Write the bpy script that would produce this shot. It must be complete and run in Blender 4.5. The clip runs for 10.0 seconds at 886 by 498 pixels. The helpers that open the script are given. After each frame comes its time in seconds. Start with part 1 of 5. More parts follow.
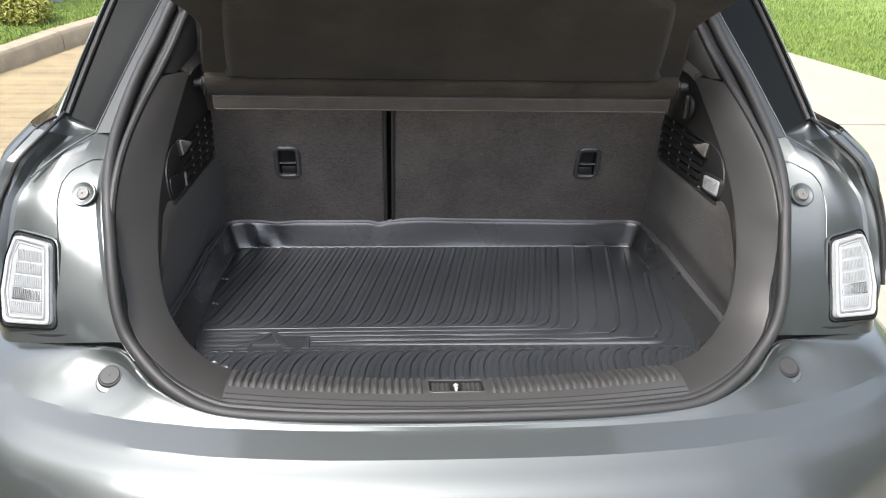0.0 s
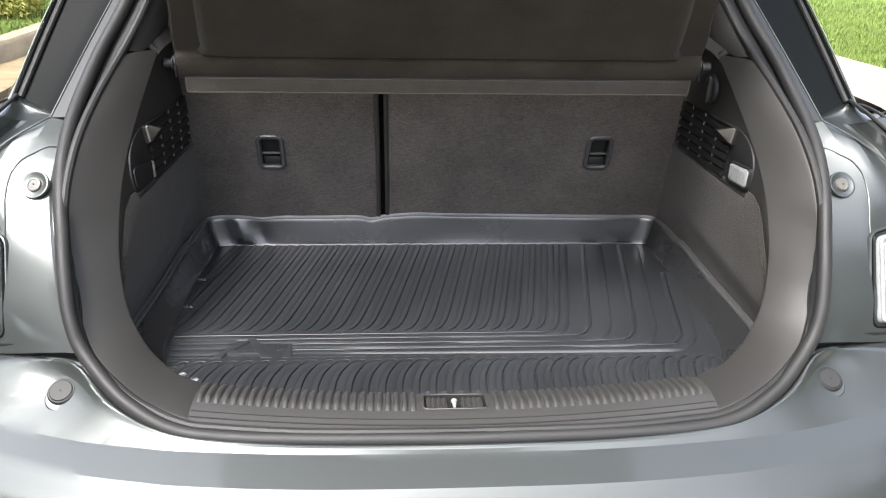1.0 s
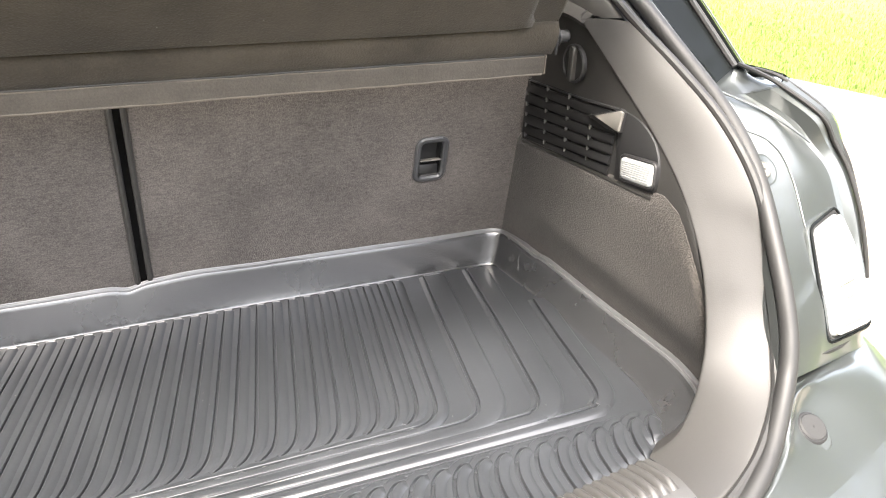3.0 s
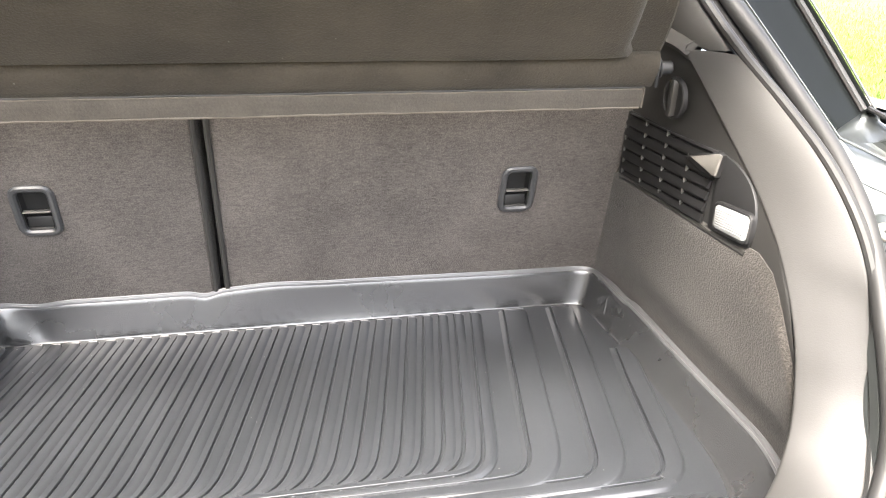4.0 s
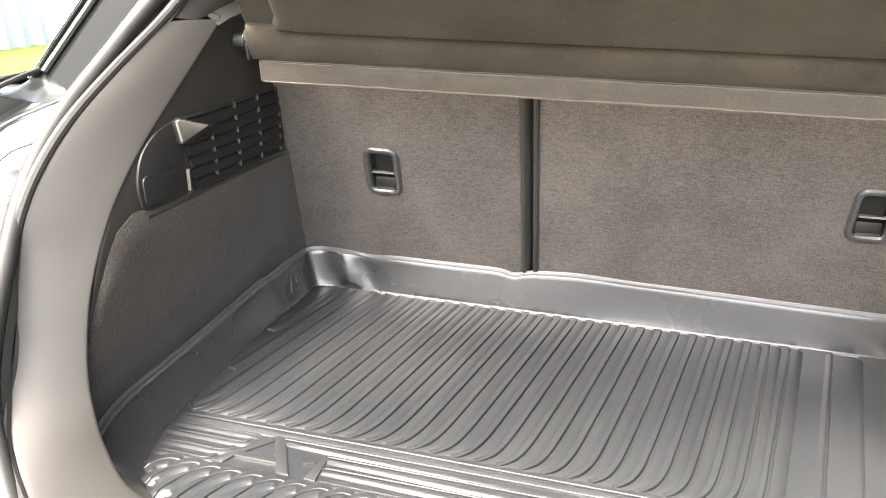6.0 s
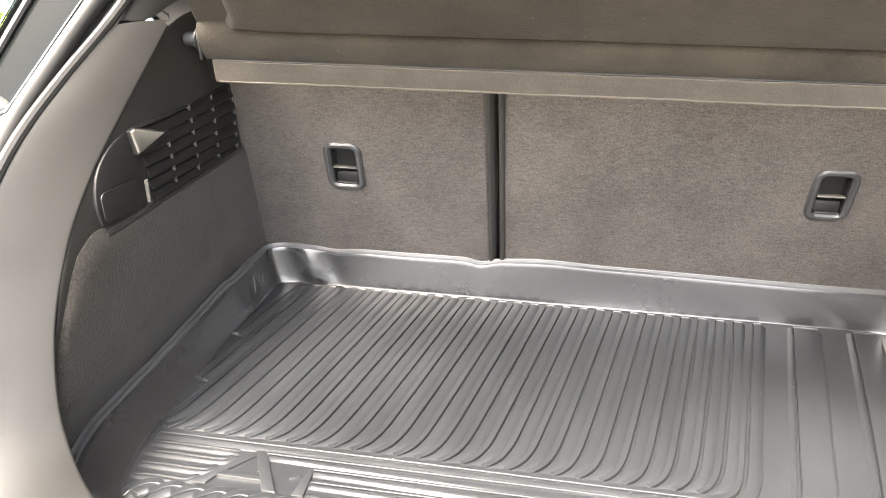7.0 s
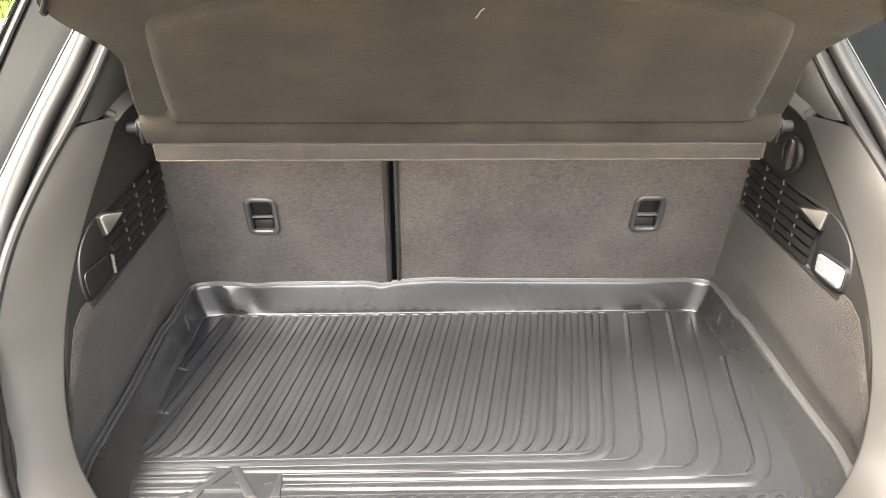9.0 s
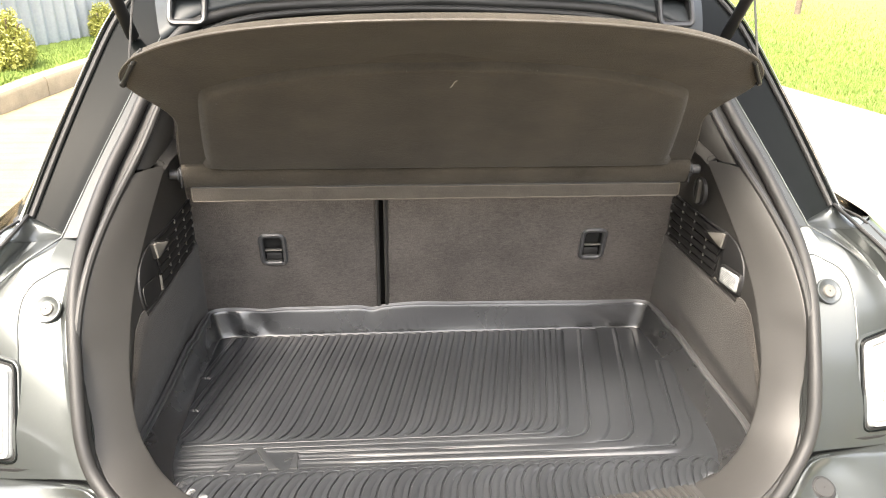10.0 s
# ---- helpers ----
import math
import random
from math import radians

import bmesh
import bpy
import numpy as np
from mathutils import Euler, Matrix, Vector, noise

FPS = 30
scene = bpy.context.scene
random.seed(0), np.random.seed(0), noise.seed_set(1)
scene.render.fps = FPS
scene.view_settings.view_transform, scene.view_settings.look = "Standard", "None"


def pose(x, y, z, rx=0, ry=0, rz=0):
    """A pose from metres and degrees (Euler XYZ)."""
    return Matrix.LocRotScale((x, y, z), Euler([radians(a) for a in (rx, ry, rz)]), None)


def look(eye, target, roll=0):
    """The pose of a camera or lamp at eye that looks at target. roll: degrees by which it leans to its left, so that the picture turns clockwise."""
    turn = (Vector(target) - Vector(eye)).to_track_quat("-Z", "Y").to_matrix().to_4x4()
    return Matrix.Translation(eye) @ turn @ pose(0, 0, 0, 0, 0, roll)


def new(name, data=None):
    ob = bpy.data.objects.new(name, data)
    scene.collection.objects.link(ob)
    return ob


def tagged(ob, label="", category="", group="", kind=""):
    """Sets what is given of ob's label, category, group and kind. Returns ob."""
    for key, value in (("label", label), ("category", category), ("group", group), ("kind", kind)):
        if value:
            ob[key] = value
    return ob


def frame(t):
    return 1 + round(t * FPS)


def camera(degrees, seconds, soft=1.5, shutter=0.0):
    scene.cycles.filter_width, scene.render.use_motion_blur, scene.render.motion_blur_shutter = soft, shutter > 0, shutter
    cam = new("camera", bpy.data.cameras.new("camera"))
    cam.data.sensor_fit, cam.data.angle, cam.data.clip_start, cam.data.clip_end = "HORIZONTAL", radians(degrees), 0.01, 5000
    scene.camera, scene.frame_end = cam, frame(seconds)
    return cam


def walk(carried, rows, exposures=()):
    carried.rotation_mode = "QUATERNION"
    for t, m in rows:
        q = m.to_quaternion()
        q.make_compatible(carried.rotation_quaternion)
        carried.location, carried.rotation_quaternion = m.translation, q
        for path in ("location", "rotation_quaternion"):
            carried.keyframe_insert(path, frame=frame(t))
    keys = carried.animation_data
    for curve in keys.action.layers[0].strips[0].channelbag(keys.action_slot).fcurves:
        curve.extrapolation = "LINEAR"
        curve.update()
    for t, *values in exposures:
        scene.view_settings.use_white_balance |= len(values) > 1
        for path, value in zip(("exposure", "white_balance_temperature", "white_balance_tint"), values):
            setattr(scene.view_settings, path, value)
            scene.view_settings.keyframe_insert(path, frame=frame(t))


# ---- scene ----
cam = camera(60.4, 10.0, soft=1.1)
PATH = [
    (0, (-0.103, -1.659, 1.481), (0.023, 0.109, 0.555), 1.7),
    (0.5, (-0.086, -1.634, 1.474), (0.041, 0.133, 0.545), 1.7),
    (1, (-0.085, -1.531, 1.413), (0.035, 0.235, 0.482), 1.5),
    (1.5, (-0.158, -1.338, 1.342), (0.069, 0.417, 0.409), 1.3),
    (2, (-0.169, -1.194, 1.28), (0.346, 0.506, 0.362), 1.8),
    (2.5, (-0.148, -1.126, 1.261), (0.556, 0.508, 0.348), 2.3),
    (2.7, (-0.138, -1.117, 1.272), (0.594, 0.502, 0.353), 2.3),
    (3.8, (-0.015, -1.07, 1.304), (0.499, 0.633, 0.39), 2.3),
    (4, (-0.007, -1.072, 1.287), (0.386, 0.674, 0.395), 2.3),
    (4.5, (0.021, -1.067, 1.273), (0.061, 0.722, 0.381), 1.2),
    (5, (0.028, -1.068, 1.255), (-0.205, 0.717, 0.382), 0.3),
    (5.5, (0.043, -1.068, 1.251), (-0.396, 0.68, 0.384), -0.2),
    (5.7, (0.048, -1.071, 1.251), (-0.444, 0.664, 0.386), -0.4),
    (6.8, (0.016, -1.046, 1.282), (-0.412, 0.665, 0.34), -1.1),
    (7, (0.001, -1.044, 1.291), (-0.331, 0.675, 0.325), -0.9),
    (7.5, (-0.026, -1.059, 1.32), (-0.132, 0.654, 0.292), -0.2),
    (8, (-0.042, -1.082, 1.372), (-0.039, 0.609, 0.305), 0.4),
    (8.5, (-0.051, -1.136, 1.432), (-0.009, 0.558, 0.371), 0.6),
    (9, (-0.071, -1.224, 1.485), (-0.004, 0.498, 0.469), 0.7),
    (9.5, (-0.102, -1.342, 1.529), (0.012, 0.42, 0.591), 0.9),
    (10, (-0.104, -1.498, 1.556), (0.042, 0.297, 0.686), 1.0),
]
EXPOSURES = [(0.0, 2.25, 6200, 10), (1.0, 2.42, 6270, 10), (1.5, 3.5, 6510, 10), (2.5, 3.85, 6760, 10), (4.0, 4.1, 6760, 10), (5.0, 4.48, 7050, 10), (5.5, 4.22, 7080, 10), (7.0, 4.27, 7100, 10), (8.0, 4.27, 7130, 10), (9.0, 4.02, 7160, 10), (10.0, 3.42, 7110, 10)]
walk(cam, [(t, look(eye, target, roll)) for t, eye, target, roll in PATH], EXPOSURES)

# ---- light ----
world = bpy.data.worlds.new("sky")
scene.world = world
world.use_nodes = True
wn = world.node_tree
bg = wn.nodes["Background"]
sky = wn.nodes.new("ShaderNodeTexSky")
sky.sky_type = "NISHITA"
sky.sun_disc = False
SUN_UP, SUN_TURN = 64.0, 223.0
sky.sun_elevation, sky.sun_rotation = radians(SUN_UP), radians(SUN_TURN)
sky.air_density, sky.dust_density, sky.ozone_density = 1.0, 7.0, 0.8
pale = wn.nodes.new("ShaderNodeHueSaturation")
pale.inputs["Saturation"].default_value = 0.55
wn.links.new(sky.outputs[0], pale.inputs["Color"])
wn.links.new(pale.outputs[0], bg.inputs[0])
bg.inputs[1].default_value = 0.145
sun = bpy.data.lights.new("sun", "SUN")
sun.energy, sun.angle, sun.color = 0.65, radians(16), (1.0, 0.965, 0.91)
sun_ob = new("sun", sun)
a, e = radians(SUN_TURN), radians(SUN_UP)
sun_ob.matrix_world = look((math.sin(a) * math.cos(e) * 30, math.cos(a) * math.cos(e) * 30, math.sin(e) * 30), (0, 0, 0))


# ---- materials ----
def material(name, base, rough=0.5, metal=0.0, dark=None, scale=40.0, fine=900.0, bump=0.1, depth=0.0005, coat=0.0, spec=0.5,
             sheen=0.0, coat_ior=1.5, rough_var=0.1, contrast=0.2, mixed=0.5, specks=0.0, streak=None, edge_light=0.0):
    """A surface with colour and gloss varied at two scales and a fine relief."""
    m = bpy.data.materials.new(name)
    m.use_nodes = True
    nt = m.node_tree
    b = nt.nodes["Principled BSDF"]
    geo = nt.nodes.new("ShaderNodeTexCoord")
    n1, n2 = nt.nodes.new("ShaderNodeTexNoise"), nt.nodes.new("ShaderNodeTexNoise")
    for n, sc, det in ((n1, scale, 5), (n2, fine, 3)):
        n.inputs["Scale"].default_value, n.inputs["Detail"].default_value = sc, det
        nt.links.new(geo.outputs["Object"], n.inputs["Vector"])
    add = nt.nodes.new("ShaderNodeMath")
    add.operation = "MULTIPLY_ADD"
    add.inputs[1].default_value = 1 - mixed
    nt.links.new(n1.outputs["Fac"], add.inputs[0])
    half = nt.nodes.new("ShaderNodeMath")
    half.operation = "MULTIPLY"
    half.inputs[1].default_value = mixed
    nt.links.new(n2.outputs["Fac"], half.inputs[0])
    nt.links.new(half.outputs[0], add.inputs[2])
    total = add.outputs[0]
    rough_by = n1.outputs["Fac"]
    if streak:
        mp, n3, ma = nt.nodes.new("ShaderNodeMapping"), nt.nodes.new("ShaderNodeTexNoise"), nt.nodes.new("ShaderNodeMath")
        mp.inputs["Scale"].default_value = streak[:3]
        n3.inputs["Scale"].default_value, n3.inputs["Detail"].default_value, n3.inputs["Roughness"].default_value = 1.0, 6, 0.65
        nt.links.new(geo.outputs["Object"], mp.inputs["Vector"])
        nt.links.new(mp.outputs[0], n3.inputs["Vector"])
        ma.operation = "MULTIPLY_ADD"
        ma.inputs[1].default_value = streak[3]
        nt.links.new(n3.outputs["Fac"], ma.inputs[0])
        sb = nt.nodes.new("ShaderNodeMath")
        sb.operation = "SUBTRACT"
        sb.inputs[1].default_value = streak[3] / 2
        nt.links.new(total, sb.inputs[0])
        nt.links.new(sb.outputs[0], ma.inputs[2])
        total = ma.outputs[0]
        rough_by = total
    ramp = nt.nodes.new("ShaderNodeValToRGB")
    ramp.color_ramp.elements[0].position, ramp.color_ramp.elements[1].position = 0.5 - contrast, 0.5 + contrast
    dark = dark or tuple(0.75 * c for c in base)
    ramp.color_ramp.elements[0].color, ramp.color_ramp.elements[1].color = (*dark, 1), (*base, 1)
    nt.links.new(total, ramp.inputs[0])
    colour = ramp.outputs[0]
    if specks:
        vo, lt, mx, wn2 = (nt.nodes.new("ShaderNode" + k) for k in ("TexVoronoi", "Math", "Mix", "TexWhiteNoise"))
        vo.inputs["Scale"].default_value = 70
        nt.links.new(geo.outputs["Object"], vo.inputs["Vector"])
        nt.links.new(vo.outputs["Color"], wn2.inputs["Vector"])
        lt.operation = "LESS_THAN"
        nt.links.new(vo.outputs["Distance"], lt.inputs[0])
        size = nt.nodes.new("ShaderNodeMapRange")
        size.inputs[1].default_value, size.inputs[2].default_value, size.inputs[3].default_value, size.inputs[4].default_value = 0.72, 1.0, 0.0, 0.075
        nt.links.new(wn2.outputs["Value"], size.inputs[0])
        nt.links.new(size.outputs[0], lt.inputs[1])
        mx.data_type = "RGBA"
        mx.inputs[7].default_value = (specks, specks * .95, specks * .9, 1)
        nt.links.new(lt.outputs[0], mx.inputs[0])
        nt.links.new(colour, mx.inputs[6])
        colour = mx.outputs[2]
    # Convex edges turn paler: highlights of the rib edges put into the colour.
    if edge_light:
        gm, wr, wx = nt.nodes.new("ShaderNodeNewGeometry"), nt.nodes.new("ShaderNodeMapRange"), nt.nodes.new("ShaderNodeMix")
        wr.inputs[1].default_value, wr.inputs[2].default_value, wr.inputs[4].default_value = 0.545, 0.64, 0.8
        nt.links.new(gm.outputs["Pointiness"], wr.inputs[0])
        wx.data_type = "RGBA"
        wx.inputs[7].default_value = (edge_light, edge_light, edge_light, 1)
        nt.links.new(wr.outputs[0], wx.inputs[0])
        nt.links.new(colour, wx.inputs[6])
        colour = wx.outputs[2]
    nt.links.new(colour, b.inputs["Base Color"])
    rr = nt.nodes.new("ShaderNodeMapRange")
    rr.inputs[3].default_value, rr.inputs[4].default_value = rough - rough_var, rough + rough_var
    nt.links.new(rough_by, rr.inputs[0])
    nt.links.new(rr.outputs[0], b.inputs["Roughness"])
    b.inputs["Metallic"].default_value = metal
    b.inputs["Coat Weight"].default_value, b.inputs["Coat Roughness"].default_value = coat, 0.06
    b.inputs["Coat IOR"].default_value = coat_ior
    b.inputs["Specular IOR Level"].default_value = spec
    b.inputs["Sheen Weight"].default_value = sheen
    if bump:
        bn = nt.nodes.new("ShaderNodeBump")
        bn.inputs["Strength"].default_value, bn.inputs["Distance"].default_value = bump, depth
        nt.links.new(n2.outputs["Fac"], bn.inputs["Height"])
        nt.links.new(bn.outputs[0], b.inputs["Normal"])
    return m


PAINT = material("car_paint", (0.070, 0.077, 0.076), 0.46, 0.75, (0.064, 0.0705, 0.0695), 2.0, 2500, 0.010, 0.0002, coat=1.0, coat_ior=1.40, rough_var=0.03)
# Body paint of flange and header, its shade put into a darker base.
SHADED_PAINT = material("shaded_body_paint", (0.030, 0.034, 0.036), 0.42, 0.0, (0.026, 0.030, 0.032), 4, 900, 0.03, 0.0003, rough_var=0.04, spec=0.2)
PAINT_DARK = material("gloss_black", (0.006, 0.007, 0.007), 0.08, 0, None, 3, 900, 0.01, 0.0002, rough_var=0.02, spec=0.05)
TRIM = material("grained_plastic", (0.025, 0.0243, 0.0230), 0.48, 0, (0.020, 0.0194, 0.0184), 9, 700, 0.2, 0.0005, rough_var=0.04, spec=0.35)
# Like the TRIM plastic, with its weaker light put into a darker base.
LINING = material("shaded_trim_plastic", (0.021, 0.0204, 0.0194), 0.46, 0, (0.0165, 0.0160, 0.0152), 9, 700, 0.25, 0.0005, rough_var=0.05, spec=0.4)
# Trim plastic again, the sill's sky sheen put into a paler base.
SILL_PLASTIC = material("lit_trim_plastic", (0.036, 0.0352, 0.0338), 0.40, 0, (0.030, 0.0293, 0.0281), 9, 700, 0.2, 0.0005, rough_var=0.04, spec=0.5)
TRIM_DARK = material("black_plastic", (0.0105, 0.0105, 0.0108), 0.48, 0, (0.0078, 0.0078, 0.0082), 12, 700, 0.2, 0.0004, rough_var=0.06, spec=0.35)
RUBBER = material("rubber_seal", (0.018, 0.018, 0.0175), 0.55, 0, (0.014, 0.014, 0.014), 20, 700, 0.15, 0.0004, spec=0.35)
MAT_RUBBER = material("moulded_rubber", (0.026, 0.0280, 0.0308), 0.33, 0, (0.010, 0.0111, 0.0128), 5, 480, 0.04, 0.0005, rough_var=0.06, spec=0.8, specks=0.22, streak=(40, 6, 20, 0.3), edge_light=0.03)
FLOOR_RUBBER = material("floor_rubber", (0.026, 0.0280, 0.0308), 0.30, 0, (0.010, 0.0111, 0.0128), 5, 480, 0.03, 0.0005, rough_var=0.06, spec=0.8, specks=0.22, streak=(40, 6, 20, 0.3))
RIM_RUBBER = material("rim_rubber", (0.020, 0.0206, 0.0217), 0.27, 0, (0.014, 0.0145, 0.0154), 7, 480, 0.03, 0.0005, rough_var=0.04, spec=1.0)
# Paler than the walls: the lip's glossy highlight is put into its colour.
LIP_RUBBER = material("lip_highlight_rubber", (0.068, 0.069, 0.071), 0.36, 0, (0.045, 0.046, 0.048), 25, 600, 0.2, 0.0004, rough_var=0.08, spec=0.7)
HEM_EDGE = material("hem_edge", (0.10, 0.088, 0.072), 0.7, 0, (0.055, 0.048, 0.04), 60, 600, 0.4, 0.0008, spec=0.3)
CARPET = material("boot_carpet", (0.043, 0.0392, 0.0354), 0.95, 0, (0.014, 0.0129, 0.0117), 16, 420, 0.8, 0.002, spec=0.1, sheen=0.10, contrast=0.14, mixed=0.74)
SEAT_CARPET = material("seat_carpet", (0.092, 0.0831, 0.0766), 0.95, 0, (0.034, 0.0308, 0.0285), 9, 520, 0.8, 0.002, spec=0.1, sheen=0.10, contrast=0.16, mixed=0.66, streak=(90, 300, 330, 0.45))
SHELF_FELT = material("shelf_felt", (0.042, 0.0365, 0.0285), 0.9, 0, (0.022, 0.019, 0.0148), 9, 420, 0.7, 0.0015, spec=0.15, sheen=0.08, specks=0.09, streak=(9, 14, 14, 0.7))
HEM = material("hem_vinyl", (0.052, 0.046, 0.039), 0.55, 0, (0.026, 0.023, 0.0195), 30, 420, 0.5, 0.001, spec=0.4, streak=(5, 160, 160, 0.4))
CHROME = material("bright_metal", (0.6, 0.6, 0.58), 0.25, 1.0, (0.45, 0.45, 0.44), 60, 900, 0.05, 0.0003)
SATIN = material("satin_grey", (0.105, 0.101, 0.092), 0.45, 0, (0.085, 0.081, 0.072), 40, 900, 0.05, 0.0003)
SATIN_DARK = material("satin_dark_plastic", (0.034, 0.035, 0.037), 0.38, 0, (0.028, 0.029, 0.031), 20, 900, 0.05, 0.0003, spec=0.5)
STUD_GREY = material("stud_grey", (0.052, 0.052, 0.051), 0.4, 0, (0.042, 0.042, 0.041), 40, 900, 0.05, 0.0003)
SATIN_PALE = material("pale_fibre", (0.35, 0.33, 0.30), 0.8, 0, (0.28, 0.26, 0.24))
# Black small parts; also sheets that put the shade of hollows into colour.
BLACK = material("black_and_hollow_shade", (0.006, 0.006, 0.006), 0.8, 0, None, 30, 300, 0.05)
LENS = material("lens_white", (0.26, 0.27, 0.27), 0.15, 0, (0.19, 0.20, 0.20), 80, 500, 0.2, 0.0006, coat=0.7)
RIB_GREY = material("lens_rib_grey", (0.17, 0.175, 0.175), 0.3, 0, (0.12, 0.125, 0.125), 60, 500)
CHASSIS = material("underbody", (0.02, 0.02, 0.02), 0.8)
CORD = material("cord", (0.05, 0.05, 0.05), 0.8)


def glass_material(name, tint, rough=0.02):
    m = bpy.data.materials.new(name)
    m.use_nodes = True
    b = m.node_tree.nodes["Principled BSDF"]
    b.inputs["Base Color"].default_value = (*tint, 1)
    b.inputs["Transmission Weight"].default_value = 1.0
    b.inputs["Roughness"].default_value = rough
    b.inputs["IOR"].default_value = 1.45
    return m


TINT = glass_material("tinted_glass", (0.35, 0.40, 0.38))


# ---- mesh helpers ----
def V(*p):
    return Vector(p)


def part(name, geometry, mat, parent=None, label="", smooth=35):
    """Links a bmesh or (verts, faces) as one mesh object under a thing or a part."""
    me = bpy.data.meshes.new(name)
    if isinstance(geometry, tuple):
        me.from_pydata([tuple(v) for v in geometry[0]], [], geometry[1])
    else:
        geometry.to_mesh(me)
        geometry.free()
    me.update()
    bm = bmesh.new()
    bm.from_mesh(me)
    bmesh.ops.recalc_face_normals(bm, faces=bm.faces)
    bm.to_mesh(me)
    bm.free()
    if smooth:
        me.polygons.foreach_set("use_smooth", [True] * len(me.polygons))
        me.set_sharp_from_angle(angle=radians(smooth))
    me.materials.append(mat)
    ob = new(name, me)
    if parent:
        ob.parent = parent
    if label:
        tagged(ob, label)
    return ob


def thing(name, label, category, place=(0, 0, 0), group=""):
    ob = new(name)
    ob.location = place
    ob.empty_display_size = 0.05
    return tagged(ob, label, category, group)


def curve(points, n):
    """A smooth line through the points, n steps to each stretch."""
    p = [Vector(q) for q in points]
    p = [2 * p[0] - p[1]] + p + [2 * p[-1] - p[-2]]
    out = []
    for i in range(1, len(p) - 2):
        for k in range(n):
            t = k / n
            a, b, c, d = p[i - 1], p[i], p[i + 1], p[i + 2]
            out.append(0.5 * (2 * b + (c - a) * t + (2 * a - 5 * b + 4 * c - d) * t * t + (3 * b - 3 * c + d - a) * t ** 3))
    return out + [p[-2].copy()]


def grid(rows, closed=False, around=False):
    """Quads over rows of points; closed: each row is a ring; around: the last row joins the first."""
    n, verts, faces = len(rows[0]), [v for r in rows for v in r], []
    for i in range(len(rows) if around else len(rows) - 1):
        k = (i + 1) % len(rows)
        for j in range(n if closed else n - 1):
            l = (j + 1) % n
            faces.append((i * n + j, i * n + l, k * n + l, k * n + j))
    return verts, faces


def sheet(rows, nu, nv):
    """A smooth sheet through a coarse net of points."""
    fine = [curve(r, nv) for r in rows]
    cols = [curve([r[j] for r in fine], nu) for j in range(len(fine[0]))]
    return [[c[i] for c in cols] for i in range(len(cols[0]))]


def thick(rows, off):
    """The net as a closed slab, its other side moved by off."""
    off = Vector(off)
    return grid([list(r) + [v + off for v in reversed(r)] for r in rows], closed=True)


def mirrored(rows):
    return [[V(-v.x, v.y, v.z) for v in r] for r in rows]


def sweep(path, profile, closed=False, up=(0, 0, 1)):
    """A profile of (side, height) carried along a path."""
    rows, n = [], len(path)
    for i, p in enumerate(path):
        a = path[(i - 1) % n] if closed or i else path[0]
        b = path[(i + 1) % n] if closed or i < n - 1 else path[-1]
        t = (b - a).normalized()
        ref = Vector(up(p) if callable(up) else up)
        s = t.cross(ref).normalized()
        h = s.cross(t)
        rows.append([p + s * u + h * w for u, w in profile])
    v, f = grid(rows, closed=True, around=closed)
    if not closed:
        m = len(profile)
        f += [tuple(range(m)), tuple(range((n - 1) * m, n * m))]
    return v, f


def circle(r, n=10, squash=1.0):
    return [(r * math.cos(2 * math.pi * k / n), squash * r * math.sin(2 * math.pi * k / n)) for k in range(n)]


def rounded(w, h, r, n=5):
    """A rectangle with round corners, centred, counter-clockwise."""
    out = []
    for cx, cy, a0 in ((w / 2 - r, h / 2 - r, 0), (-w / 2 + r, h / 2 - r, 90), (-w / 2 + r, -h / 2 + r, 180), (w / 2 - r, -h / 2 + r, 270)):
        for k in range(n + 1):
            a = radians(a0 + 90 * k / n)
            out.append((cx + r * math.cos(a), cy + r * math.sin(a)))
    return out


def inset(poly, d):
    n, out = len(poly), []
    area = sum(poly[i][0] * poly[(i + 1) % n][1] - poly[(i + 1) % n][0] * poly[i][1] for i in range(n))
    sgn = 1 if area > 0 else -1
    for i in range(n):
        a, b, c = (Vector(poly[(i + k) % n][:2]) for k in (-1, 0, 1))
        e1, e2 = (b - a).normalized(), (c - b).normalized()
        n1, n2 = V(-e1.y, e1.x) * sgn, V(-e2.y, e2.x) * sgn
        m = (n1 + n2)
        m = m / max(m.dot(m) / 2, 0.4)
        out.append(tuple(b + m * d))
    return out


def prism(poly, at, lo, hi, edge=0.002):
    """A plate over an outline; at(u, v, w) maps outline and height into space; its rim is rounded."""
    rings = [[at(u, v, lo) for u, v in poly], [at(u, v, hi - edge) for u, v in poly],
             [at(u, v, hi - 0.3 * edge) for u, v in inset(poly, 0.3 * edge)], [at(u, v, hi) for u, v in inset(poly, edge)]]
    v, f = grid(rings, closed=True)
    n = len(poly)
    return v, f + [tuple(range(n)), tuple(range(3 * n, 4 * n))]


def bezel(poly, at, width, lo, hi, edge=0.0015):
    """A frame that follows an outline and leaves its middle open."""
    inner = inset(poly, width)
    rings = [[at(u, v, lo) for u, v in poly], [at(u, v, hi - edge) for u, v in poly], [at(u, v, hi) for u, v in inset(poly, edge)],
             [at(u, v, hi) for u, v in inset(poly, width - edge)], [at(u, v, hi - edge) for u, v in inner], [at(u, v, lo) for u, v in inner]]
    return grid(rings, closed=True, around=True)


